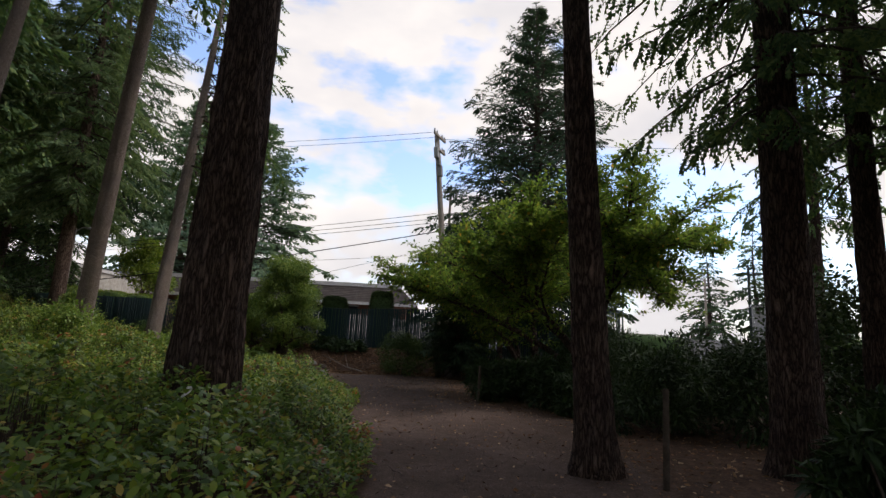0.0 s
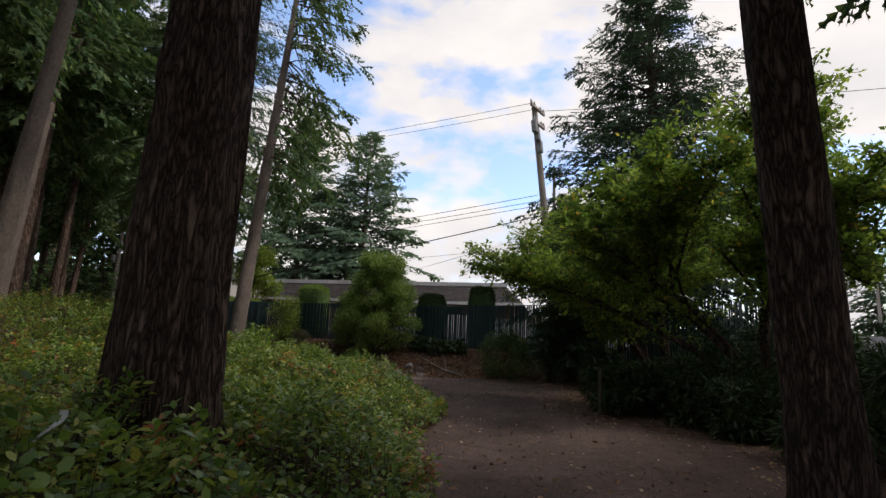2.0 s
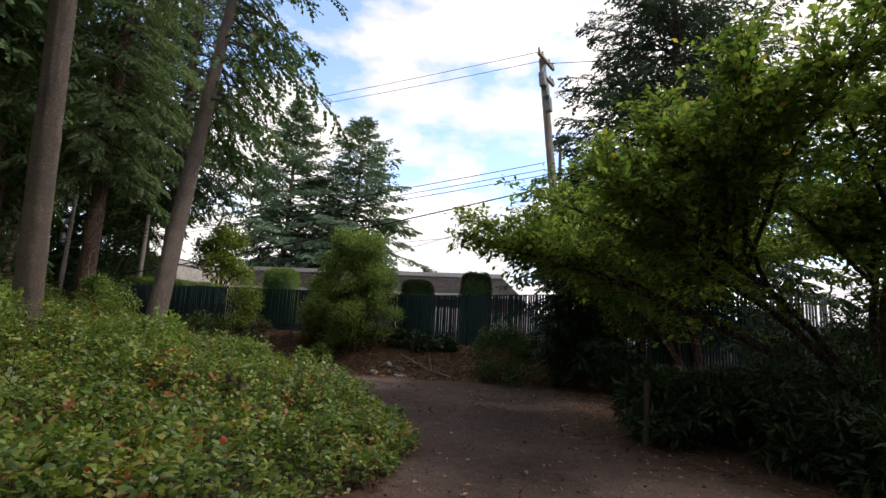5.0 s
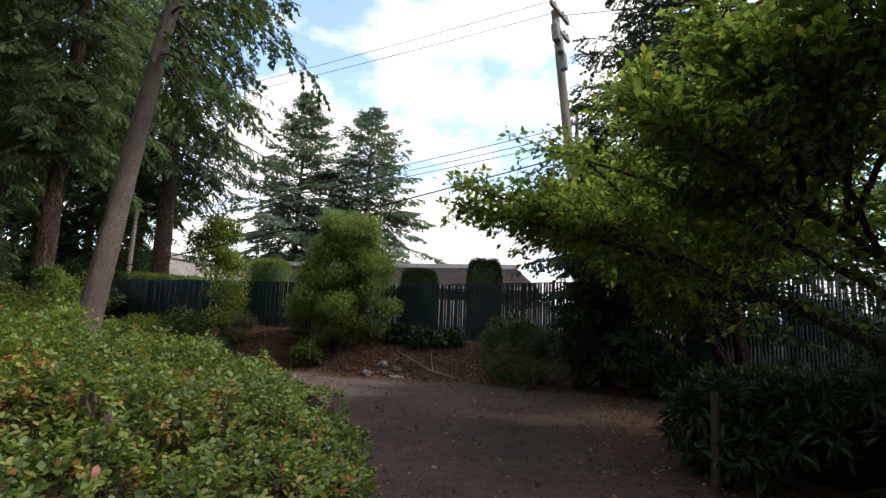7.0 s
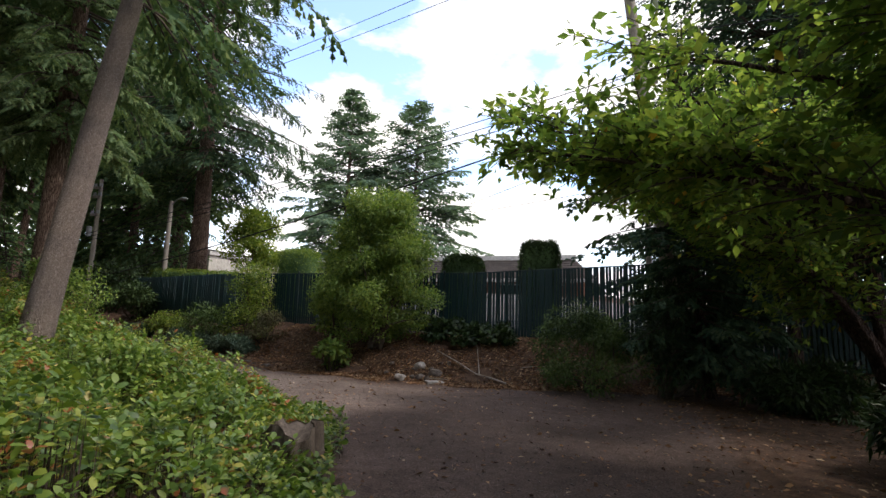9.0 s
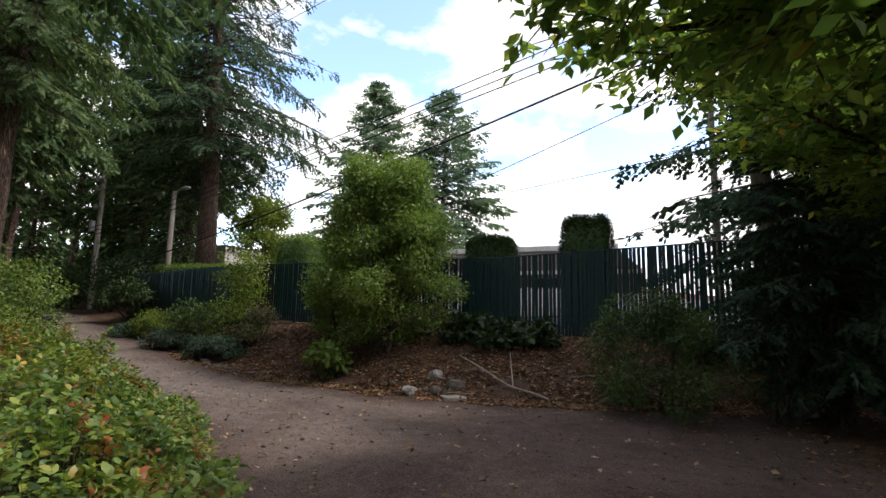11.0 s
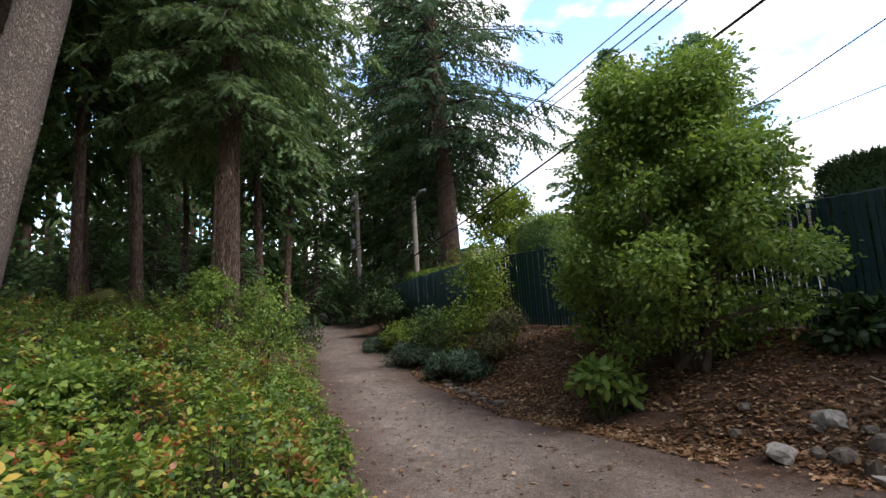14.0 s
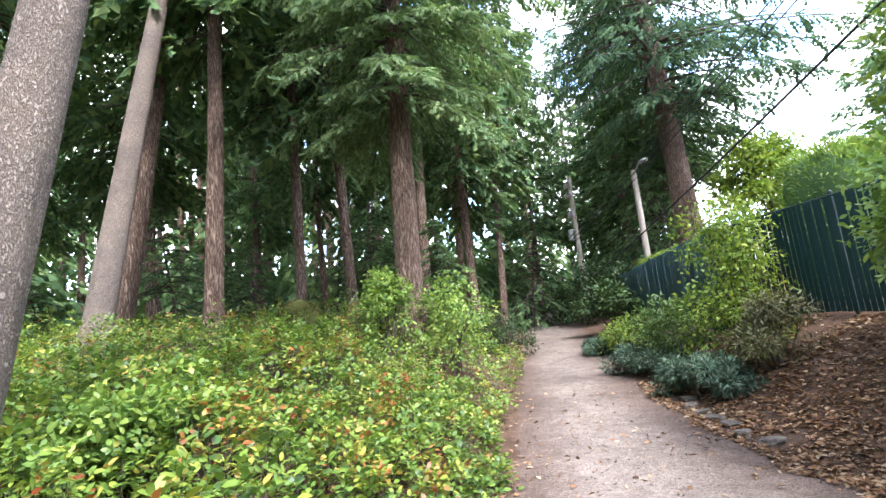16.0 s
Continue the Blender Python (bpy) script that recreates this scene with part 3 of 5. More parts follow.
# trees of the wood
conifer(-15.0, 20.1, 25, 0.26, 5.2, 3.7, "tall fir with pale trunk and low leafy skirts by the path", BARK_RED, NEEDLE_LIGHT, (-0.01, 0.01), 44, 0.1, 8, "fir_tree", "trees of the wood", whorl=0.5, per=8, sprays=130, spray=0.36, droop=0.45, hang=0.8, seed=21)
conifer(-17.3, 16.1, 24, 0.21, 7.5, 3.2, "reddish fir trunk with dark crown in the wood", BARK_RED, NEEDLE_DARK, (0.03, 0.03), 30, 0.15, 8, "fir_tree", "trees of the wood", whorl=0.7, per=6, sprays=30, spray=0.91, hang=0.7, seed=22)
proto = []
for k, (h, base, reach) in enumerate(((24, 6.5, 3.4), (27, 8.0, 3.6), (21, 5.0, 3.2))):
    p = conifer(*((-21.0, 17.8), (-20.8, 19.3), (-24.6, 24.2))[k], h, (0.16, 0.175, 0.19)[k], base, reach, "slender reddish fir trunk with a dark crown in the wood", BARK_RED, NEEDLE_DARK, (0.01, -0.01), 14, 0.5, 10, "fir_tree", "trees of the wood", whorl=0.6, per=6, sprays=28, spray=0.8, droop=0.5, hang=0.8, seed=31 + k)
    proto.append(p)
WOOD = [(-22.3, 21.8), (-25.6, 25.6), (-23.2, 13.2), (-27, 18.5), (-29, 22.3), (-31, 15.5), (-27, 11), (-33, 26.0), (-36, 21), (-35, 31.5), (-19.5, 10.5), (-24, 7.5), (-30, 6), (-17.0, 6.5), (-21, 2.5), (-38, 14), (-14.5, 11.2), (-13.5, 4.5), (-28, -1), (-16, -2), (-31, 37.5), (-36, 41), (-41, 43), (-45, 40)]
for k, (x, y) in enumerate(WOOD):
    g = random.Random(k)
    s = g.uniform(0.85, 1.2)
    copy_thing(proto[k % 3], Matrix.LocRotScale((x, y, gz(x, y) - 0.05), Euler((g.uniform(-0.03, 0.03), g.uniform(-0.03, 0.03), g.uniform(0, 6.28))), (s, s, s * g.uniform(0.9, 1.1))))
# Unseen trees, added to keep sky light off the start of the path.
shade_tree = conifer(9.5, -2.0, 22, 0.3, 6.0, 4.6, "unseen tall fir added behind the path to shade it", BARK_RED, NEEDLE_DARK, (0, 0), 12, 0.8, 8, "fir_tree", "trees behind the path", whorl=1.1, per=6, sprays=12, spray=1.9, droop=0.4, hang=0.3, seed=35)
for k, (x, y) in enumerate([(8.5, 3.5), (6.0, 0.0), (3.0, -4.0), (-2.5, -5.0), (-6.5, -3.5), (10.5, 6.0), (0.5, -9.0), (11.5, 1.0), (-10.5, -2.0)]):
    copy_thing(shade_tree, Matrix.LocRotScale((x, y, gz(x, y) - 0.05), Euler((0, 0, k * 1.3)), (1.0, 1.0, 1.0)))


def far_woods():
    """The closed wall of forest behind the nearer trunks."""
    g = np.random.default_rng(17)
    trunks, pos, direc, size = [], [], [], []
    for k in range(88):
        a, r = g.uniform(2.5, 3.75), g.uniform(34, 72)
        x, y = -6 + r * math.cos(a), 16 + r * math.sin(a)
        if (side_distance(np.array([x]), np.array([y]), LEFT_EDGE)[0] < 3.5 and r < 44) or (x > -36 and y > 34):
            continue
        z, h = gz(x, y), g.uniform(17, 27)
        trunks.append(tube([(x, y, z - 0.2), (x, y, z + h * 0.5), (x, y, z + h)], [0.28, 0.2, 0.04], 7))
        n = 250
        q = np.where(g.uniform(0, 1, n) < 0.56, g.uniform(0.0, 0.2, n), g.uniform(0.12, 1, n))
        w = 4.2 * (1.02 - q) ** 0.6 * g.uniform(0.15, 1, n)
        az = g.uniform(0, 6.283, n)
        pos.append(np.stack([x + w * np.cos(az), y + w * np.sin(az), z + q * h], 1))
        direc.append(np.stack([np.cos(az), np.sin(az), g.uniform(-1.0, 0.1, n)], 1))
        size.append(g.uniform(1.2, 2.4, n))
    pos, direc, size = np.concatenate(pos), np.concatenate(direc), np.concatenate(size)
    tagged(mesh_object("far_wood_trunks", *join(trunks), BARK_RED, None, True), "reddish trunks of the far dense fir wood", "trees", kind="stuff")
    v, f = scatter(FROND_S, FROND_SF, pos, direc, np.array([0, 0, 1.0]) + g.normal(0, 0.5, pos.shape), size)
    tagged(mesh_object("far_wood_crowns", v, f, NEEDLE_DARK), "dark green crowns of the far dense fir wood", "trees", kind="stuff")


far_woods()
# understory of the wood: small shade firs
small = conifer(-20.5, 14.5, 4.2, 0.05, 0.3, 1.7, "small dark shade-grown hemlock in the understory", TWIG, NEEDLE_DARK, (0, 0), 8, 0.5, 4, "hemlock_sapling", "understory saplings", whorl=0.3, per=6, sprays=14, spray=0.5, droop=0.5, hang=0.5, seed=41)
for k, (x, y) in enumerate([(-24, 16.2), (-26.5, 20.5), (-22.7, 19.9), (-28.5, 13.5), (-31, 24), (-33, 19), (-26, 8.5), (-21.5, 6.5), (-36, 25), (-18, 9.5), (-31.5, 9), (-38, 18), (-16.5, 11.8), (-29.5, 28.6), (-34, 13), (-40, 22), (-25, 3), (-44, 29), (-19.5, 21.9), (-36, 30)]):
    g = random.Random(90 + k)
    s = g.uniform(0.7, 1.5)
    copy_thing(small, Matrix.LocRotScale((x, y, gz(x, y) - 0.03), Euler((0, 0, g.uniform(0, 6.28))), (s, s, s * g.uniform(0.7, 1.1))))

conifer(-26.2, 34.0, 10, 0.16, 0.6, 3.6, "drooping dark hemlock beside the far path", TWIG, NEEDLE_DARK, (0, 0), 10, 0.6, 6, "hemlock_tree", "", whorl=0.35, per=7, sprays=26, spray=0.6, droop=0.5, hang=0.8, seed=56)
conifer(-35.0, 36.5, 10, 0.14, 0.6, 3.2, "drooping dark hemlock beside the far path", TWIG, NEEDLE_DARK, (0, 0), 10, 0.6, 6, "hemlock_tree", "", whorl=0.4, per=7, sprays=22, spray=0.85, droop=0.5, hang=0.8, seed=57)
conifer(0.9, 23.0, 7.5, 0.14, 0.8, 1.9, "dark young fir with low branches in front of the fence", BARK_DARK, NEEDLE_DEEP, (0, 0), 16, 0.3, 5, "fir_tree", "", whorl=0.26, per=8, sprays=60, spray=0.4, droop=0.2, hang=0.5, seed=58, shape=0.7)
conifer(4.7, 24.5, 9.5, 0.2, 3.5, 2.8, "dark young fir with a bare lower trunk beside the fence", BARK_DARK, NEEDLE_DARK, (0, 0), 16, 0.3, 5, "fir_tree", "", whorl=0.35, per=7, sprays=40, spray=0.45, droop=0.2, hang=0.5, seed=59)
conifer(3.0, 24.6, 8.5, 0.14, 3.3, 2.2, "dark young fir with a bare lower trunk beside the fence", BARK_DARK, NEEDLE_DARK, (0.02, 0), 16, 0.3, 5, "fir_tree", "", whorl=0.35, per=7, sprays=40, spray=0.45, droop=0.2, hang=0.5, seed=60)
# big open fir beyond the fence, firs on the skyline, dark fir by the utility pole
conifer(-22.6, 32.8, 28, 0.5, 7.6, 7.0, "large old fir with an open crown beyond the fence", BARK_RED, NEEDLE_BLUE, (0.0, 0.0), 24, 0.3, 8, "fir_tree", "", whorl=0.6, per=7, sprays=84, spray=0.55, droop=0.3, hang=0.9, seed=51, shape=0.4)
conifer(-26.6, 35.2, 25, 0.3, 6.0, 4.2, "dense fir beyond the fence behind the larger one", BARK_RED, NEEDLE_DARK, (0.0, 0.0), 14, 0.5, 8, "fir_tree", "", whorl=0.6, per=6, sprays=34, spray=0.9, droop=0.4, seed=52)
conifer(-31.0, 35.5, 23, 0.28, 2.5, 4.0, "dense fir beyond the fence at the end of the path", BARK_RED, NEEDLE_DARK, (0.0, 0.0), 14, 0.5, 8, "fir_tree", "", whorl=0.6, per=6, sprays=30, spray=0.9, droop=0.4, seed=63)
conifer(-44, 85, 37, 0.55, 3.0, 14.0, "distant fir on the skyline, its blue-green needles paled for haze", BARK_RED, NEEDLE_HAZED, (0, 0), 10, 1.0, 8, "fir_tree", "firs on the skyline", 4.0, whorl=1.0, per=8, sprays=90, spray=1.7, droop=0.3, top_rise=0.9, hang=0.4, seed=53, shape=0.8)
conifer(-33.4, 89, 35, 0.55, 3.0, 15.5, "distant fir on the skyline, its blue-green needles paled for haze", BARK_RED, NEEDLE_HAZED, (0, 0), 10, 1.0, 8, "fir_tree", "firs on the skyline", 4.0, whorl=1.0, per=8, sprays=90, spray=1.7, droop=0.3, top_rise=0.9, hang=0.4, seed=54, shape=0.72)
conifer(5.0, 28.8, 22.0, 0.4, 1.6, 8.2, "tall dark blue-green fir behind the fence", BARK_DARK, NEEDLE_DEEP, (0, 0), 16, 0.5, 6, "fir_tree", "", whorl=0.34, per=9, sprays=92, spray=0.6, droop=0.15, top_rise=0.7, hang=0.5, seed=55, shape=0.78)


# ---- broadleaf trees and shrubs ----
def leaf_cloud(centres, radii, count, g, flat=0.75):
    """Points and outward directions on and in lumpy clumps."""
    c = np.asarray(centres)[g.integers(0, len(centres), count)]
    r = np.asarray(radii)[g.integers(0, len(radii), count)][:, None]
    d = unit(g.normal(0, 1, (count, 3)))
    p = c + d * r * (g.uniform(0.15, 1, count) ** 0.45)[:, None] * np.array([1, 1, flat])
    return p, d


def shrub(x, y, wide, tall, label, mat, leaf=0.08, count=4000, name="shrub", template=(OVAL, OVAL_F), stems=9, clumps=26, seed=0, group="", deep=None, skirt=0.05, z=None, spread=0.24, peak=0.8, foot=0.0):
    g = np.random.default_rng(seed + 100)
    z = gz(x, y) if z is None else z
    ob = root(name, x, y, z, label, "shrub", group)
    deep = deep or wide
    cen = []
    for _ in range(clumps):
        a, q, h = g.uniform(0, 6.28), g.uniform(0, 1) ** 0.55, g.uniform(skirt, 1) ** 0.85
        w = (1 - peak * max(0, h - 0.35) ** 1.3) * (1 - foot * max(0, 0.3 - h) / 0.3)
        cen.append((math.cos(a) * q * wide / 2 * w, math.sin(a) * q * deep / 2 * w, h * tall * 0.9))
    cen = np.array(cen)
    for k in range(min(stems, len(cen))):
        tip = cen[k]
        t = np.linspace(0, 1, 6)
        base = np.array([g.uniform(-0.08, 0.08) * wide, g.uniform(-0.08, 0.08) * deep, -0.1])
        pts = base + np.outer(t, tip - base) + np.outer(np.sin(t * 3.1) * 0.1 * tall, [g.uniform(-1, 1), g.uniform(-1, 1), 0.4])
        mesh_object("stem", *tube(pts, np.linspace(0.012 + 0.012 * tall, 0.006, 6), 5), TWIG, ob, True)
    rad = g.uniform(0.6, 1.25, 9) * spread * (wide + deep + tall) / 3
    p, d = leaf_cloud(cen, rad, count, g)
    p[:, 2] = np.maximum(p[:, 2], 0.03)
    direc = unit(d + g.normal(0, 0.6, d.shape) + np.array([0, 0, -0.15]))
    norm = unit(d * 0.6 + g.normal(0, 0.45, d.shape) + np.array([0, 0, 0.9]))
    v, f = scatter(*template, p, direc, norm, leaf * g.uniform(0.6, 1.3, count))
    tagged(mesh_object("leaves", v, f, mat, ob), kind="stuff")
    return ob


def broadleaf(x, y, forks, label, leaf=0.14, per_twig=33, seed=0, name="cherry_tree"):
    """A low spreading tree: boughs run from the base to the given tips; twigs and leaves along their outer halves."""
    g = np.random.default_rng(seed)
    z = gz(x, y)
    ob = root(name, x, y, z, label, "tree")
    twigs, pos, direc = [], [], []
    limbs = []
    for tip in forks:
        tip = np.array(tip, float) - np.array([x, y, z])
        t = np.linspace(0, 1, 12)
        if len(limbs) < 6:
            start, thick = np.array([g.uniform(-0.1, 0.1), g.uniform(-0.1, 0.1), -0.1]), 0.075
            pts = start + np.outer(t, tip - start) * np.array([1, 1, 0]) + np.outer(t ** 0.5, [0, 0, tip[2] + 0.1])
        else:
            main = min(limbs[:6], key=lambda q: np.linalg.norm(q[-1] - tip))
            start, thick = main[int(g.integers(4, 8))], 0.04
            pts = start + np.outer(t, tip - start) + np.outer(np.sin(t * 3.14), [0, 0, 0.25])
        pts[1:] += 0.1 * np.stack([vnoise(np.stack([t * 5, t * 0 + k, t * 0 + tip[0]], 1), seed) for k in range(3)], 1)[1:] * (t * (1 - t) * 4)[1:, None]
        limbs.append(pts)
        mesh_object("bough", *tube(pts, np.linspace(thick, 0.012, 12), 7, 0.15, seed), BARK_DARK, ob, True)
        for _ in range(46):
            s = g.uniform(0.22, 1.0)
            p0 = np.array([np.interp(s, t, pts[:, c]) for c in range(3)])
            w = unit(np.array([*g.normal(0, 1, 2), g.normal(0.15, 0.35)]) + 0.7 * unit(tip))
            ln = g.uniform(0.5, 1.35) * (1.2 - 0.5 * s)
            q = np.linspace(0, 1, 5)
            tw = p0 + np.outer(q * ln, w) - np.outer(q ** 2 * ln * 0.22, [0, 0, 1])
            twigs.append(tube(tw, np.linspace(0.012, 0.004, 5), 4))
            m = per_twig
            qq = g.uniform(0.1, 1.05, m)
            pos.append(np.stack([np.interp(qq, q, tw[:, c]) for c in range(3)], 1) + g.normal(0, 0.07, (m, 3)))
            direc.append(w + g.normal(0, 0.75, (m, 3)) + np.array([0, 0, -0.35]))
    pos, direc = np.concatenate(pos), np.concatenate(direc)
    tagged(mesh_object("twig_mass", *join(twigs), TWIG, ob, True), kind="stuff")
    norm = np.array([0, 0, 1.0]) + g.normal(0, 0.4, pos.shape)
    v, f = scatter(LEAF_2, LEAF_2F, pos, direc, norm, leaf * g.uniform(0.6, 1.2, len(pos)))
    tagged(mesh_object("leaves", v, f, CHERRY, ob), kind="stuff")
    return ob


def ring_of_tips(cx, cy, rx, ry, z0, z1, count, seed):
    g = np.random.default_rng(seed)
    out = []
    for k in range(count):
        a = 6.283 * k / count + g.uniform(-0.3, 0.3)
        q = g.uniform(0.45, 1.0)
        out.append((cx + rx * q * math.cos(a), cy + ry * q * math.sin(a), g.uniform(z0, z1)))
    return out


# Tips (7.6, 17), (8.6, 15.6), (7.9, 18.6): out-of-view boughs added for shade.
broadleaf(4.6, 15.2, [(-2.1, 17.9, 3.7), (-2.0, 17.0, 3.55), (-0.6, 16.8, 4.5), (0.8, 14.6, 4.0)] + ring_of_tips(3.6, 15.6, 3.9, 3.4, 3.2, 6.0, 17, 3) + [(3.6, 12.4, 6.0), (4.9, 12.6, 6.6), (2.6, 12.9, 4.6), (2.6, 13.6, 6.0), (3.8, 14.6, 6.6), (5.6, 13.8, 7.0), (1.6, 15.2, 5.6), (2.6, 17.2, 6.2), (4.8, 16.6, 6.6), (6.4, 15.4, 6.4), (0.6, 16.0, 5.0), (7.8, 14.0, 4.6), (7.2, 13.0, 4.2), (7.6, 17.0, 5.8), (8.6, 15.6, 5.4), (7.9, 18.6, 5.9), (6.8, 12.4, 5.6), (5.6, 13.0, 3.0), (6.6, 14.6, 2.9), (5.6, 17.6, 3.1), (7.4, 16.0, 3.2), (-1.8, 17.4, 3.9), (-1.5, 18.3, 3.6), (-1.0, 17.5, 3.5), (-0.6, 18.7, 3.9)], "low spreading cherry tree with light green leaves", per_twig=30, seed=61)
broadleaf(3.6, 21.6, [(-1.2, 20.0, 4.3), (-0.2, 18.6, 5.2), (-0.4, 19.4, 3.6), (0.4, 18.5, 3.5), (0.4, 20.2, 3.8), (-0.2, 21.2, 3.7), (-0.8, 20.6, 5.0), (5.6, 21.4, 4.0), (6.6, 20.4, 4.2), (7.6, 21.8, 4.4), (6.2, 22.8, 4.8), (7.2, 19.6, 4.8)] + ring_of_tips(2.9, 20.8, 3.2, 2.8, 3.6, 6.2, 13, 4), "spreading cherry tree with light green leaves by the fence", per_twig=30, seed=62)
# dark evergreen understory to the right of the clearing
for x, y, w, h, s in ((1.75, 14.7, 1.7, 1.0, 1), (3.4, 14.2, 2.4, 1.2, 2), (5.6, 12.4, 2.8, 2.0, 3), (4.9, 16.6, 2.8, 2.3, 4), (6.6, 10.3, 2.6, 2.2, 5), (4.5, 10.4, 2.1, 1.6, 6), (7.6, 14.6, 3.0, 1.5, 7), (6.8, 19.3, 2.8, 2.4, 8), (4.1, 4.7, 1.1, 1.3, 9), (9.2, 12.0, 3.0, 2.0, 10), (8.6, 17.5, 3.0, 1.2, 11), (2.5, 17.6, 1.9, 1.0, 12), (4.9, 22.6, 2.6, 0.7, 13), (2.2, 21.6, 2.2, 0.8, 14), (3.4, 12.7, 1.7, 0.9, 15), (6.2, 16.6, 2.6, 1.3, 16), (2.9, 15.9, 1.9, 0.9, 17)):
    shrub(x, y, w, h, "dark glossy rhododendron under the trees", DARK_LEAF, 0.16, 5200, "rhododendron", (SLIM, SLIM_F), seed=s, group="rhododendrons by the clearing", spread=0.2, peak=0.6)
shrub(-1.4, 22.6, 2.3, 1.9, "feathery green low shrub at the foot of the bank", MID_LEAF, 0.10, 11000, "low_shrub", (SLIM, SLIM_F), seed=11, clumps=44, spread=0.19)
shrub(0.1, 22.6, 1.6, 2.6, "dark yew shrub in the corner by the fence", DARK_LEAF, 0.10, 7000, "yew_shrub", (SLIM, SLIM_F), seed=12)
shrub(8.6, 11.2, 3.0, 3.6, "tall leafy dark green shrub near the street", HEDGE_LEAF, 0.11, 9000, "tall_shrub", seed=37, clumps=50)
# the big bright bush on the bank and its neighbours along the path
shrub(-7.15, 23.95, 3.2, 4.6, "large rounded bright green bush on the bank", BUSH_LEAF, 0.075, 66000, "large_bush", seed=14, clumps=150, stems=18, skirt=0.05, spread=0.12, peak=0.95, foot=0.4)
shrub(-8.9, 24.6, 1.5, 2.6, "tall loose leafy shrub beside the large bush", BUSH_LEAF, 0.095, 6500, seed=15, clumps=34, spread=0.17)
shrub(-7.8, 22.75, 1.0, 0.75, "young laurel shoots with broad bright leaves", BUSH_LEAF, 0.15, 700, "laurel", seed=24, clumps=14)
shrub(-12.2, 24.75, 1.6, 2.4, "thin upright yellow-green shrub by the fence", YELLOW_LEAF, 0.07, 5200, seed=16, clumps=34)
shrub(-11.2, 24.4, 1.1, 0.95, "twiggy brownish low shrub beside the path", TWIG_LEAF, 0.09, 3000, template=(SLIM, SLIM_F), seed=17)
shrub(-14.0, 24.85, 1.6, 1.25, "leafy green rhododendron beside the path", MID_LEAF, 0.13, 2200, "rhododendron", (SLIM, SLIM_F), seed=18)
shrub(-16.5, 25.5, 1.7, 0.85, "rounded yellow-green low shrub by the path", YELLOW_LEAF, 0.07, 3400, seed=19)
shrub(-20.7, 28.0, 2.8, 1.5, "spreading green shrub with tiered leaves at the path's bend", HEDGE_LEAF, 0.13, 3600, seed=20)
shrub(-24.6, 30.0, 3.2, 2.4, "spreading dark green shrub under the trees", DARK_LEAF, 0.12, 4200, seed=21)
shrub(-28.6, 30.2, 2.4, 1.7, "olive green shrub beside the far path", HEDGE_LEAF, 0.1, 3600, seed=22)
shrub(-19.6, 33.6, 3.6, 5.2, "tall yellow-green maple beyond the fence", YELLOW_LEAF, 0.16, 9000, "maple", seed=25, clumps=70, spread=0.12, skirt=0.3)
for x, y, w, d, h, s in ((-11.9, 23.75, 1.7, 1.0, 0.5, 1), (-14.1, 24.35, 2.2, 1.1, 0.5, 2), (-17.6, 25.3, 1.3, 0.8, 0.35, 4)):
    shrub(x, y, w, h, "low grey-green juniper mat at the edge of the path", JUNIPER, 0.10, 6400, "juniper_mat", (SLIM, SLIM_F), seed=30 + s, group="juniper mats", deep=d, clumps=34, spread=0.16)
shrub(-4.7, 24.3, 3.0, 0.55, "trailing dark bramble leaves below the fence", DARK_LEAF, 0.13, 2600, "bramble", seed=36, deep=0.9, clumps=30, spread=0.16)
# upright shrubs at the wood's edge
for x, y, w, h, s in ((-14.7, 20.7, 1.9, 1.75, 1), (-14.0, 19.5, 1.0, 1.5, 2), (-9.6, 17.0, 1.2, 0.75, 3), (-7.1, 13.8, 1.6, 1.2, 4), (-8.8, 12.2, 1.6, 1.3, 5), (-6.2, 15.4, 1.4, 1.0, 6), (-10.9, 14.0, 1.4, 0.8, 7)):
    shrub(x, y, w, h, "leafy light green shrub standing in the ground cover", BUSH_LEAF, 0.075, 3600, "shrub", seed=40 + s, group="shrubs in the ground cover", clumps=20)
shrub(-19.2, 23.2, 1.7, 1.2, "dark rounded rhododendron beside the far path", DARK_LEAF, 0.12, 2600, "rhododendron", (SLIM, SLIM_F), seed=50)


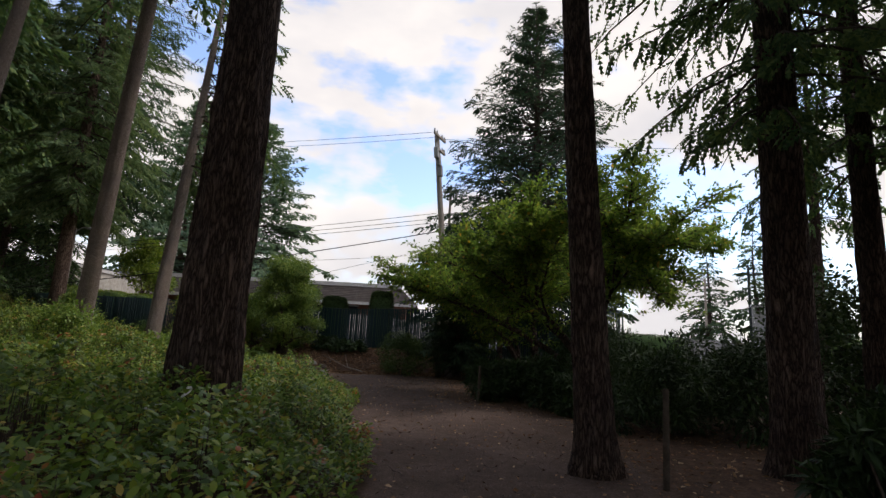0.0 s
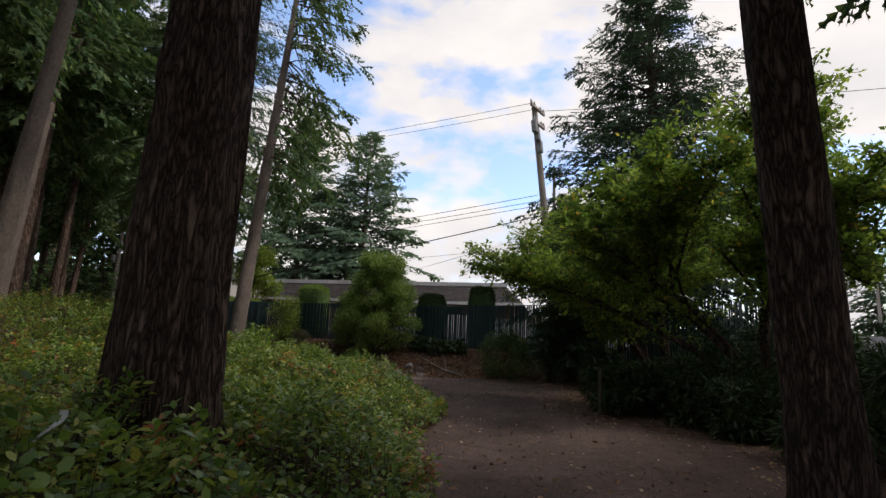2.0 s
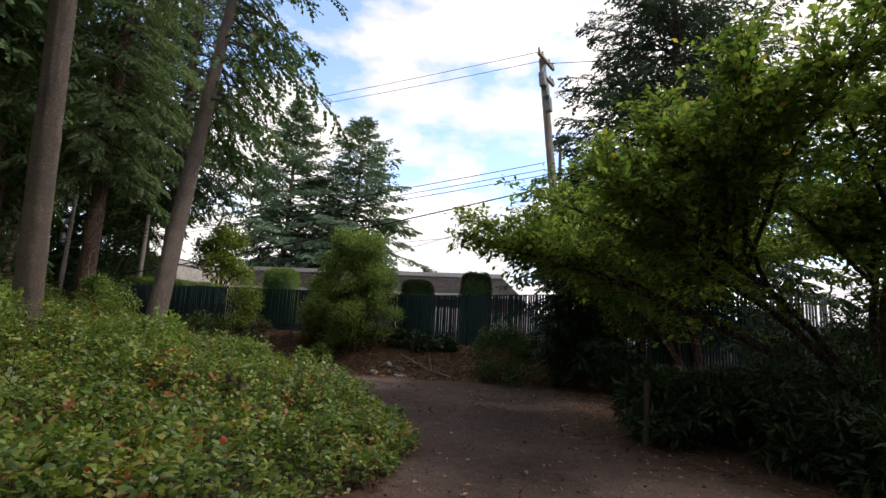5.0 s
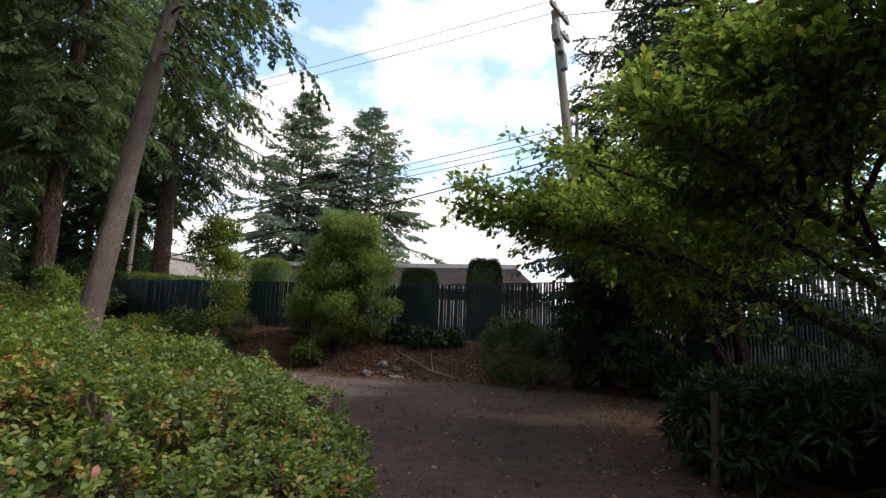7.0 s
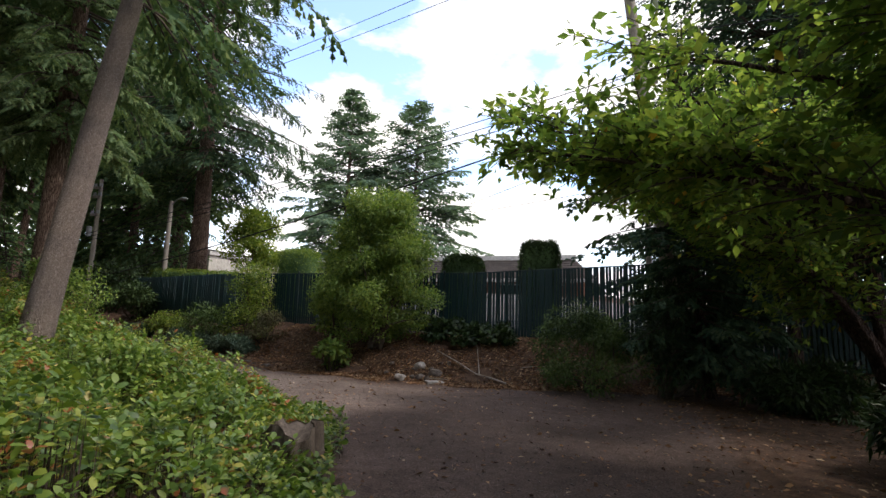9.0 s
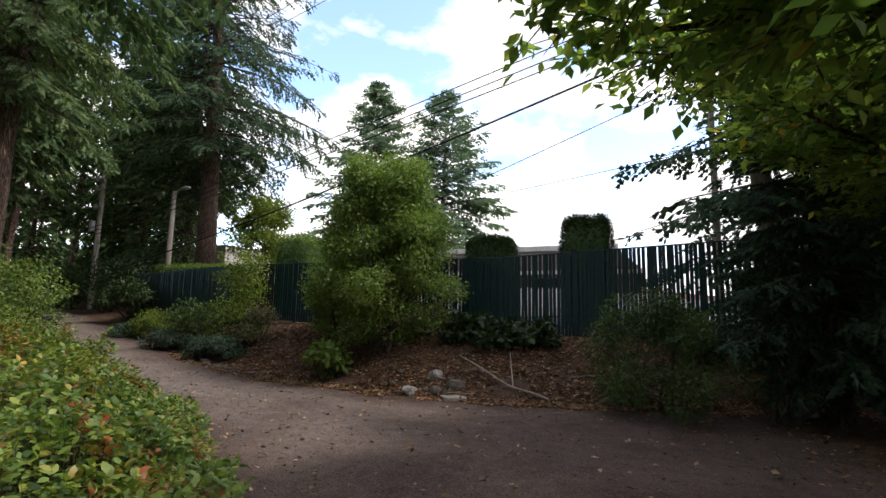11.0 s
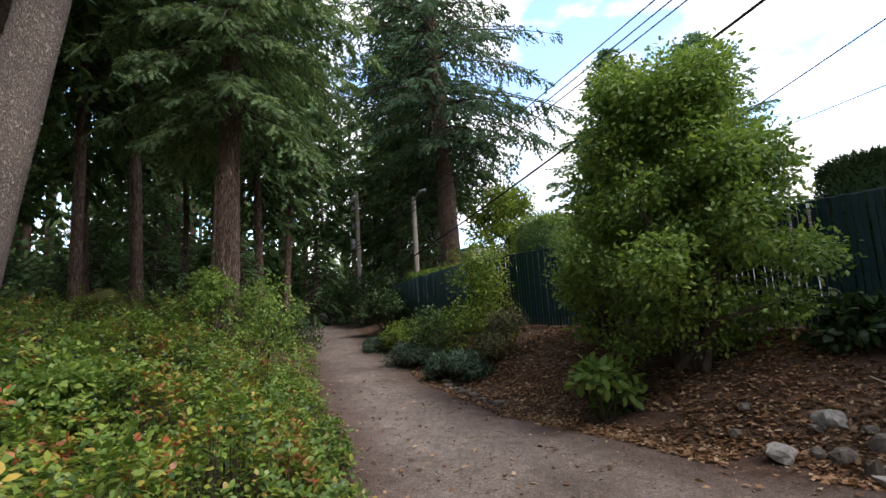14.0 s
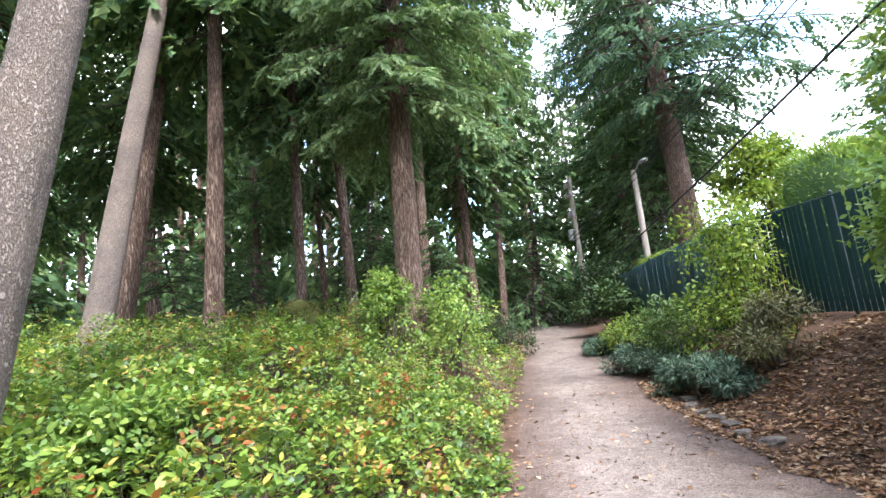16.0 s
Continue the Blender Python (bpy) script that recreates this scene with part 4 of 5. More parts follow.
# ---- ground cover ----
def ground_cover():
    """Shoots, each with a whorl of upright leaves at its tip, over a thinner layer of single leaves and stems."""
    g = np.random.default_rng(5)
    pos = []
    for x0, x1, y0, y1, density, reach in ((-6.5, 0.2, -3.5, 12.5, 165, 4.2), (-14, -1, 12.5, 23, 180, 6.8), (-12, -4.6, -0.5, 12.5, 70, 9), (-24, -4, -6, 24, 30, 14)):
        n = int((x1 - x0) * (y1 - y0) * density)
        x, y = g.uniform(x0, x1, n), g.uniform(y0, y1, n)
        d = side_distance(x, y, LEFT_EDGE) + 0.22 * vnoise(np.stack([x * 1.7, y * 1.7, 0 * x], 1), 9)
        ragged = 1.4 * vnoise(np.stack([x * 0.5, y * 0.5, 0 * x], 1), 10)
        inner = np.minimum(x - x0, y - y0 if y0 < 12 else 9.0)
        ok = (d > -0.05) & (d < reach + ragged - 0.8 + g.uniform(-0.8, 0.8, n)) & (inner > g.uniform(0, 2.2, n) + ragged)
        pos.append(np.stack([x[ok], y[ok], d[ok]], 1))
    p = np.concatenate(pos)
    flat = np.stack([p[:, 0], p[:, 1], 0 * p[:, 0]], 1)
    thin = vnoise(flat * 0.8, 12) + 0.6 * vnoise(flat * 2.3, 13)
    keep = thin > -0.72 + g.uniform(-0.2, 0.1, len(p))
    p, flat = p[keep], flat[keep]
    h = (0.2 + 0.3 * ease(p[:, 2], 0, 0.9)) * np.maximum(0.45, 1.05 + 0.6 * vnoise(flat * 1.4, 14) + 0.6 * vnoise(flat * 4.0, 15))
    tip = np.stack([p[:, 0], p[:, 1], ground_z(p[:, 0], p[:, 1]) + h * g.uniform(0.62, 1.08, len(p))], 1)
    tilt = unit(np.stack([g.normal(0, 0.4, len(p)), g.normal(0, 0.4, len(p)), np.ones(len(p))], 1))
    side = unit(np.cross(tilt, np.array([1.0, 0.3, 0])))
    other = np.cross(tilt, side)
    turn = g.uniform(0, 6.28, len(p))
    where, direc, norm, size = [], [], [], []
    for k in range(7):
        a = turn + k * 2.4 + g.uniform(-0.3, 0.3, len(p))
        out = side * np.cos(a)[:, None] + other * np.sin(a)[:, None]
        steep = g.uniform(0.05, 0.95, len(p))[:, None] * (1.0 if k < 5 else 0.3)
        where.append(tip + tilt * (0.012 * (6 - k) - 0.05 * (k > 4)) + out * 0.01)
        direc.append(out + tilt * steep)
        norm.append(tilt - out * steep * 0.8 + g.normal(0, 0.25, tip.shape))
        size.append(0.066 * g.uniform(0.6, 1.25, len(p)))
    under = g.choice(len(p), int(len(p) * 1.6))
    spread = g.normal(0, 0.05, (len(under), 3)) * np.array([1, 1, 0])
    where.append(tip[under] + spread - np.array([0, 0, 1.0]) * (h[under] * g.uniform(0.15, 0.7, len(under)))[:, None])
    direc.append(np.concatenate([g.normal(0, 1, (len(under), 2)), g.normal(0, 0.3, (len(under), 1))], 1))
    norm.append(np.array([0, 0, 1.0]) + g.normal(0, 0.5, spread.shape))
    size.append(0.075 * g.uniform(0.6, 1.2, len(under)))
    v, f = scatter(OVAL, OVAL_F, *(np.concatenate(q) for q in (where, direc, norm, size)))
    ob = mesh_object("ground_cover", v, f, SALAL)
    tagged(ob, "dense low evergreen ground cover with some red and yellow leaves", "ground cover", kind="stuff")
    low = tip.copy()
    low[:, 2] = ground_z(low[:, 0], low[:, 1])
    low[:, :2] += g.normal(0, 0.04, (len(low), 2))
    rise = tip - low
    v, f = scatter([(0, -0.012, 0), (0, 0.012, 0), (1, 0.0, 0)], [(0, 1, 2)], low, rise, g.normal(0, 1, low.shape), np.linalg.norm(rise, axis=1))
    tagged(mesh_object("ground_cover_stems", v, f, TWIG), "thin brown stems of the ground cover", "ground cover", kind="stuff")


ground_cover()


# ---- fence ----
FENCE = [(9.2, 25.6), (-0.6, 25.6), (-13.6, 25.6), (-22.5, 29.4), (-32, 34.0)]


def fence():
    ob = root("fence", -4, 25.6, gz(-4, 25.6), "tall dark green slatted fence along the top of the bank", "fence")
    inv = Matrix.Translation(-Vector(ob.location))
    slat = box(-0.036, 0.036, -0.005, 0.005, 0, 1, bevel=0.003)
    slat_mesh = bpy.data.meshes.new("slat")
    slat.to_mesh(slat_mesh)
    slat.free()
    slat_mesh.materials.append(SLAT)
    rest = []
    made = 0
    g = random.Random(4)
    for (ax, ay), (bx, by) in zip(FENCE, FENCE[1:]):
        ln = math.hypot(bx - ax, by - ay)
        ang = math.atan2(by - ay, bx - ax)
        n = int(ln / (0.102 if ax > 0 else 0.083))
        for k in range(n):
            u = (k + 0.5) / n
            x, y = ax + (bx - ax) * u, ay + (by - ay) * u
            z = gz(x, y) + 0.04
            tall = fence_top(x) - z + g.uniform(-0.012, 0.012)
            m = Matrix.LocRotScale((x, y, z), Euler((g.uniform(-0.006, 0.006), g.uniform(-0.012, 0.012), ang + g.uniform(-0.06, 0.06))), (1, 1, tall))
            if -13.5 < x < 5 and made < 300:
                s = new("slat", slat_mesh)
                s.parent = ob
                s.matrix_basis = inv @ m
                made += 1
            else:
                rest.append(np.array([inv @ m @ Vector(c) for c in ((-0.036, -0.008, 0), (0.036, -0.008, 0), (0.036, 0.008, 0), (-0.036, 0.008, 0), (-0.036, -0.008, 1), (0.036, -0.008, 1), (0.036, 0.008, 1), (-0.036, 0.008, 1))]))
        posts = int(ln / 2.4)
        for k in range(posts + 1):
            u = k / posts
            x, y = ax + (bx - ax) * u, ay + (by - ay) * u + 0.05
            z = gz(x, y) - 0.1
            bm = bmesh.new()
            bmesh.ops.create_cone(bm, cap_ends=True, segments=10, radius1=0.03, radius2=0.03, depth=fence_top(x) - z + 0.05, matrix=Matrix.Translation(Vector((x, y, (fence_top(x) + z + 0.05) / 2)) - Vector(ob.location)))
            bmesh.ops.create_uvsphere(bm, u_segments=10, v_segments=5, radius=0.038, matrix=Matrix.Translation(Vector((x, y, fence_top(x) + 0.05)) - Vector(ob.location)))
            part("post", bm, STEEL, ob)
        for off in (0.0, -1.45):
            t = np.linspace(0, 1, max(3, int(ln / 1.2)))
            pts = np.stack([ax + (bx - ax) * t, ay + (by - ay) * t + 0.03, [fence_top(ax + (bx - ax) * q) + off for q in t]], 1) - np.array(ob.location)
            mesh_object("rail", *tube(pts, np.full(len(t), 0.018), 6), STEEL, ob, True)
    cube = np.array([(0, 1, 5, 4), (1, 2, 6, 5), (2, 3, 7, 6), (3, 0, 4, 7), (4, 5, 6, 7)])
    v, f = join([(r, cube) for r in rest])
    tagged(mesh_object("slats", v, f, SLAT, ob), kind="stuff")
    return ob


def fence_top(x):
    return 2.86 + 0.045 * max(0, x + 5) + 0.02 * max(0, -13.6 - x)


fence()


def hedge(x, y, w, d, tall, label, mat=HEDGE_LEAF, count=9000, name="clipped_shrub", leaf=0.05, seed=0):
    """A clipped evergreen with a rounded boxy outline."""
    g = np.random.default_rng(seed)
    z = gz(x, y)
    ob = root(name, x, y, z, label, "shrub", "clipped shrubs")
    n = count
    q = g.uniform(-1, 1, (n, 3))
    ax = g.integers(0, 3, n)
    q[np.arange(n), ax] = np.where(ax == 2, 1, g.choice([-1, 1], n))
    ln = (np.abs(q) ** 5).sum(1) ** 0.2
    d0 = q / ln[:, None]
    p = d0 * np.array([w / 2, d / 2, tall / 2]) * (1 + 0.05 * vnoise(d0 * 3, seed))[:, None] * g.uniform(0.9, 1.03, n)[:, None] + np.array([0, 0, tall / 2])
    direc = d0 + g.normal(0, 0.7, d0.shape)
    v, f = scatter(SLIM, SLIM_F, p, direc, d0 + g.normal(0, 0.8, d0.shape), leaf * 2 * g.uniform(0.6, 1.3, n))
    tagged(mesh_object("leaves", v, f, mat, ob), kind="stuff")
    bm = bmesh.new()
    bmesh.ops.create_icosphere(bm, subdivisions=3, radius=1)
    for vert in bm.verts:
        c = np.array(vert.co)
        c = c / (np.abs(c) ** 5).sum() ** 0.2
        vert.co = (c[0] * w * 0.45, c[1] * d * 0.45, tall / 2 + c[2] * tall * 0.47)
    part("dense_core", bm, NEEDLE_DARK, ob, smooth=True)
    return ob


def warning_panel(x, y):
    z = gz(x, y)
    ob = root("warning_panel", x, y, z, "small orange warning panel on a post behind the fence", "sign")
    part("panel", box(-0.3, 0.3, -0.02, 0.02, 2.15 - z, 2.75 - z, bevel=0.008), ORANGE, ob)
    part("post", box(-0.04, 0.04, 0.024, 0.08, -0.1, 2.7 - z, bevel=0.006), PORCELAIN, ob)
    return ob


warning_panel(0.9, 28.2)
hedge(-3.0, 26.35, 1.15, 1.0, 2.75, "dark clipped columnar evergreen behind the fence", seed=1)
hedge(-5.4, 26.35, 1.25, 1.0, 2.35, "dark clipped dome-topped evergreen behind the fence", seed=2)
hedge(2.0, 26.4, 0.9, 0.9, 1.75, "dark clipped evergreen behind the fence", seed=3)
hedge(7.4, 26.4, 1.6, 0.9, 2.0, "dark clipped evergreen behind the fence", seed=11)
hedge(4.2, 26.4, 1.1, 0.9, 1.75, "dark clipped evergreen behind the fence", seed=4)
hedge(-11.6, 26.5, 1.5, 1.0, 2.5, "green clipped evergreen top behind the fence", BUSH_LEAF, 6000, seed=9)
for k, (x, y) in enumerate(((-18.6, 29.0), (-20.6, 29.9), (-16.5, 28.2), (-22.6, 30.9))):
    hedge(x, y, 1.7, 1.0, 1.55, "pale yellow-green clipped hedge top behind the fence", YELLOW_LEAF, 2600, seed=5 + k)


# ---- utility poles, wires, lamp ----
def round_post(x, y, z0, z1, r0, r1, lean=(0, 0)):
    t = np.linspace(0, 1, 8)
    pts = np.stack([x + lean[0] * t * (z1 - z0), y + lean[1] * t * (z1 - z0), z0 + t * (z1 - z0)], 1)
    return tube(pts, r0 + (r1 - r0) * t, 12)


def utility_pole(x, y, top, label, arms, boxes, r=0.14, lean=(0, 0)):
    z = gz(x, y)
    ob = root("utility_pole", x, y, z, label, "utility pole", "utility poles")
    mesh_object("pole", *round_post(0, 0, -0.2, top - z, r * 1.15, r * 0.8, lean), POLE_WOOD, ob, True)
    for h, half in arms:
        bm = box(-half, half, -0.2, -0.1, h - z - 0.06, h - z + 0.06, bevel=0.01)
        part("crossarm", bm, POLE_WOOD, ob)
        for sx in (-half * 0.9, -half * 0.45, half * 0.45, half * 0.9):
            bm = bmesh.new()
            bmesh.ops.create_cone(bm, cap_ends=True, segments=8, radius1=0.06, radius2=0.03, depth=0.2, matrix=Matrix.Translation((sx, -0.15, h - z + 0.14)))
            part("insulator", bm, PORCELAIN, ob)
    for h, sx in boxes:
        bm = box(sx - 0.1, sx + 0.1, -0.32, -0.1, h - z, h - z + 0.55, bevel=0.03)
        part("equipment_box", bm, PORCELAIN, ob)
    return ob


main_pole = utility_pole(0.55, 23.4, 11.45, "weathered wooden utility pole with crossarms beside the fence", [(11.3, 0.7), (10.6, 0.55)], [(9.7, -0.5), (9.2, -0.35), (10.0, -0.7)], 0.15)
main_pole.rotation_euler = (-0.093, -0.037, radians(68))
utility_pole(0.3, 31.5, 11.4, "second thinner wooden utility pole farther off", [(10.9, 0.5)], [], 0.10)
utility_pole(-27.7, 30.6, 8.6, "grey utility pole with side brackets by the path's bend", [(8.1, 0.3), (7.6, 0.3), (6.6, 0.3)], [(5.4, -0.2)], 0.12)
utility_pole(-38, 35.5, 6.0, "slim distant pole beside the far path", [], [], 0.09)


def street_lamp(x, y, top):
    z = gz(x, y)
    ob = root("street_lamp", x, y, z, "pale wooden lamp post with a short curved arm", "street lamp")
    mesh_object("post", *round_post(0, 0, -0.2, top - z, 0.13, 0.10), POLE_WOOD, ob, True)
    t = np.linspace(0, 1, 8)
    pts = np.stack([t * 0.9, -t * 0.25, top - z - 0.25 + 0.3 * np.sin(t * 1.9)], 1)
    mesh_object("arm", *tube(pts, np.full(8, 0.03), 8), PORCELAIN, ob, True)
    bm = bmesh.new()
    bmesh.ops.create_uvsphere(bm, u_segments=12, v_segments=8, radius=1, matrix=Matrix.LocRotScale((1.1, -0.3, top - z + 0.0), None, (0.28, 0.13, 0.08)))
    part("lamp_head", bm, PORCELAIN, ob, smooth=True)
    return ob


street_lamp(-22.6, 30.7, 7.15)


def wire(points, sag, r=0.012, label="black overhead cable strung between poles"):
    a, b = np.array(points[0], float), np.array(points[1], float)
    t = np.linspace(0, 1, 40)
    pts = a + np.outer(t, b - a) - np.outer(4 * sag * t * (1 - t), [0, 0, 1])
    ob = mesh_object("overhead_wire", *tube(pts, np.full(40, r), 5), RUBBER, None, True)
    return tagged(ob, label, "cable", "overhead wires")


P1, P2 = (-0.4, 23.3), (-28.2, 30.3)
wire([(*P1, 7.45), (*P2, 5.5)], 0.25, 0.013)
wire([(*P1, 7.2), (*P2, 5.3)], 0.25, 0.013)
wire([(*P1, 7.0), (*P2, 5.1)], 0.25, 0.013)
wire([(*P1, 6.55), (*P2, 2.9)], 0.3, 0.024, "thick black telephone cable strung along the fence")
wire([(-0.6, 23.2, 11.2), (P2[0], P2[1], 11.6)], 0.3, 0.010)
wire([(-0.7, 22.6, 11.2), (P2[0] - 0.7, P2[1], 11.8)], 0.3, 0.010)
wire([(-0.2, 23.5, 5.9), (-17.5, 29.1, 2.2)], 0.1, 0.009, "thin black service cable running down beyond the fence")
wire([(0.6, 31.5, 7.0), (-33, 40.0, 6.0)], 0.4, 0.012)
wire([(-0.6, 23.4, 11.2), (30, 22, 12)], 0.4, 0.012)
wire([(-0.2, 23.4, 8.4), (30, 22, 8.6)], 0.4, 0.014)


# ---- buildings ----
def long_building():
    """The low brick building with a shingled mansard roof behind the fence."""
    x0, x1, y0, y1 = -34.0, -3.4, 50.5, 66.0
    z = gz(-20, 50)
    ob = root("school_building", (x0 + x1) / 2, y0, z, "low brown brick building with a shingled sloping roof edge", "building")
    hx = (x1 - x0) / 2
    part("wall", box(-hx, hx, 0, y1 - y0, -1.0, 5.3 - z), BRICK, ob)
    bm = bmesh.new()
    e, t = 1.1, 0.6
    lo, hi = 4.8 - z, 6.45 - z
    ring0 = [(-hx - e, -e), (hx + e, -e), (hx + e, y1 - y0 + e), (-hx - e, y1 - y0 + e)]
    ring1 = [(-hx + t, t), (hx - t, t), (hx - t, y1 - y0 - t), (-hx + t, y1 - y0 - t)]
    v0 = [bm.verts.new((*p, lo)) for p in ring0]
    v1 = [bm.verts.new((*p, hi)) for p in ring1]
    for k in range(4):
        bm.faces.new((v0[k], v0[(k + 1) % 4], v1[(k + 1) % 4], v1[k]))
    bm.faces.new(v1)
    roof = part("roof", bm, SHINGLE, ob)
    for k in range(9):
        u0 = (k + 0.0) / 9
        zz, off = lo + (hi - lo) * u0, -e + (t + e) * u0
        part("shingle_course", box(-hx + off, hx - off, off - 0.06, off + 0.05, zz, zz + 0.06), SHINGLE, roof)
    part("fascia", box(-hx + t - 0.1, hx - t + 0.1, t - 0.15, t - 0.02, hi, hi + 0.35), FASCIA, ob)
    part("gutter", box(-hx - e, hx + e, -e - 0.12, -e - 0.004, lo - 0.25, lo + 0.02), FASCIA, ob)
    for k in range(9):
        x = -hx + 2 + k * 3.2
        w = part("window", box(x, x + 1.5, -0.06, -0.004, 2.9 - z, 4.4 - z), RUBBER, ob)
        part("frame", box(x - 0.08, x + 1.58, -0.09, -0.064, 4.4 - z, 4.5 - z), FASCIA, w)
    return ob


def beige_building():
    z = gz(-34, 48)
    ob = root("flat_building", -35.0, 47.0, z, "flat-roofed beige block building beyond the fence", "building")
    part("wall", box(-6.2, 6.2, -7, 7, -1, 5.7 - z), BEIGE, ob)
    part("roof_edge", box(-6.35, 6.35, -7.15, 7.15, 5.7 - z, 6.0 - z), FASCIA, ob)
    part("roof_cap", box(-6.4, 6.4, -7.2, 7.2, 6.004 - z, 6.06 - z), STEEL, ob)
    return ob


long_building()
beige_building()


# ---- the street beyond the trees ----
def signal_pole(x, y):
    z = gz(x, y)
    ob = root("traffic_signal", x, y, z, "green street pole with a traffic signal on a side arm", "traffic signal")
    mesh_object("pole", *round_post(0, 0, -0.2, 10.5 - z, 0.16, 0.12), STEEL, ob, True)
    mesh_object("arm", *tube(np.stack([np.linspace(0, 4.2, 6), np.linspace(0, -3, 6), 9.6 - z + 0.05 * np.linspace(0, 1, 6)], 1), np.full(6, 0.09), 8), STEEL, ob, True)
    head = part("signal_head", box(3.0, 3.5, -3.1, -2.7, 8.9 - z, 10.4 - z, bevel=0.05), RUBBER, ob)
    part("backplate", box(3.55, 4.9, -3.2, -3.12, 9.1 - z, 10.2 - z), SIGNAL_YELLOW, head, "yellow backplate")
    return ob


def road():
    xs, ys = np.linspace(15, 32, 12), np.linspace(-40, 160, 60)
    X, Y = np.meshgrid(xs, ys, indexing="ij")
    Z = ground_z(X, Y) + 0.06
    k = X.shape[1]
    i, j = np.meshgrid(np.arange(11), np.arange(59), indexing="ij")
    f = np.stack([i * k + j, (i + 1) * k + j, (i + 1) * k + j + 1, i * k + j + 1], -1).reshape(-1, 4)
    tagged(mesh_object("road", np.stack([X, Y, Z], -1).reshape(-1, 3), f, ASPHALT, None, True), "grey asphalt street beyond the trees", "road", kind="structure")


road()


def yard():
    """Paved yard added between fence and long building, toned for the gaps between slats."""
    xs, ys = np.linspace(-12, 14.5, 20), np.linspace(27.3, 49.0, 16)
    X, Y = np.meshgrid(xs, ys, indexing="ij")
    k = X.shape[1]
    i, j = np.meshgrid(np.arange(19), np.arange(15), indexing="ij")
    f = np.stack([i * k + j, (i + 1) * k + j, (i + 1) * k + j + 1, i * k + j + 1], -1).reshape(-1, 4)
    tagged(mesh_object("pavement", np.stack([X, Y, ground_z(X, Y) + 0.07], -1).reshape(-1, 3), f, CONCRETE, None, True), "added grey concrete yard beyond the fence", "pavement", kind="structure")


yard()
signal_pole(30.5, 50.0)
lamp2 = copy_thing(bpy.data.objects["street_lamp"], pose(28.2, 54.0, 4.5, 0, 0, 140))
sx, sy = 29.4, 44.0
sz = gz(sx, sy)
shelter = root("bus_shelter", sx, sy, sz, "white bus shelter with a flat roof across the street", "shelter")
part("roof", box(-2.0, 2.0, -1, 1, 5.9 - sz, 6.1 - sz, bevel=0.04), WHITE_PAINT, shelter)
for qx in (-1.8, 1.8):
    for qy in (-0.9, 0.9):
        part("post", box(qx - 0.06, qx + 0.06, qy - 0.06, qy + 0.06, -0.1, 5.9 - sz), PORCELAIN, shelter)
part("back_panel", box(-1.7, 1.7, 0.86, 0.89, 0.3, 5.6 - sz), PORCELAIN, shelter)
street_fir = conifer(42, 67, 15, 0.3, 1.5, 4.0, "distant pointed fir across the street", BARK_DARK, NEEDLE_BLUE, (0, 0), 8, 1.0, 6, "fir_tree", "firs across the street", 4.5, whorl=0.7, per=6, sprays=14, spray=1.4, seed=71)
for k, (x, y) in enumerate(((36, 50), (45, 60), (39, 74), (48, 48), (52, 70), (40, 38))):
    q = 0.7 + 0.12 * (k % 4)
    copy_thing(street_fir, Matrix.LocRotScale((x, y, gz(x, y) - 0.1), Euler((0, 0, k * 1.1)), (q * 1.3, q * 1.3, q)))
for x, y, w in ((12.6, 31.5, 5.0), (33.5, 40.0, 7.0), (34.0, 49.0, 7.0)):
    hedge(x, y, w, 1.6, 1.5, "low clipped green hedge beside the street", MID_LEAF, 5000, "street_hedge", seed=int(x))


# ---- stumps, stones, sticks and litter ----
def stump(x, y, r, h, label, seed, cut=True):
    z = gz(x, y)
    ob = root("tree_stump", x, y, z, label, "tree stump", "old stumps")
    ang = np.linspace(0, 2 * np.pi, 44, endpoint=False)
    g = np.random.default_rng(seed)
    ring = []
    ridge = 1 + 0.30 * np.array([vnoise(np.array([[math.cos(a) * 4.5, math.sin(a) * 4.5, seed]]))[0] for a in ang])
    tops = h * (1 + 0.28 * np.array([vnoise(np.array([[math.cos(a) * 2.2, math.sin(a) * 2.2, seed + 5]]))[0] for a in ang]))
    levels = [(-0.15, 1.25), (0.0, 1.2), (0.35, 1.02), (0.7, 0.97), (1.0, 0.93)]
    for u, s in levels:
        ring.append(np.stack([np.cos(ang) * r * s * ridge, np.sin(ang) * r * s * ridge, np.where(u > 0, u * tops, u)], 1))
    v = np.concatenate(ring)
    k = len(ang)
    i, j = np.meshgrid(np.arange(len(levels) - 1), np.arange(k), indexing="ij")
    f = np.stack([i * k + j, i * k + (j + 1) % k, (i + 1) * k + (j + 1) % k, (i + 1) * k + j], -1).reshape(-1, 4)
    mesh_object("weathered_wood", v, f, CUT_WOOD, ob, True)
    top = ring[-1] * np.array([0.97, 0.97, 0.97])
    mesh_object("cut_top", np.concatenate([top, [[0, 0, h * 0.8]]]), np.array([(q, (q + 1) % k, k) for q in range(k)]), CUT_WOOD, ob)
    return ob


stump(-4.05, 12.05, 0.13, 0.55, "small grey weathered stump in the ground cover", 1)
stump(-3.45, 14.95, 0.24, 0.42, "split grey stump at the edge of the path", 2)
stump(-2.75, 13.55, 0.16, 0.22, "low rotten stump at the edge of the path", 3)
stump(-5.0, 22.3, 0.06, 0.15, "small broken stump among the stones", 4)


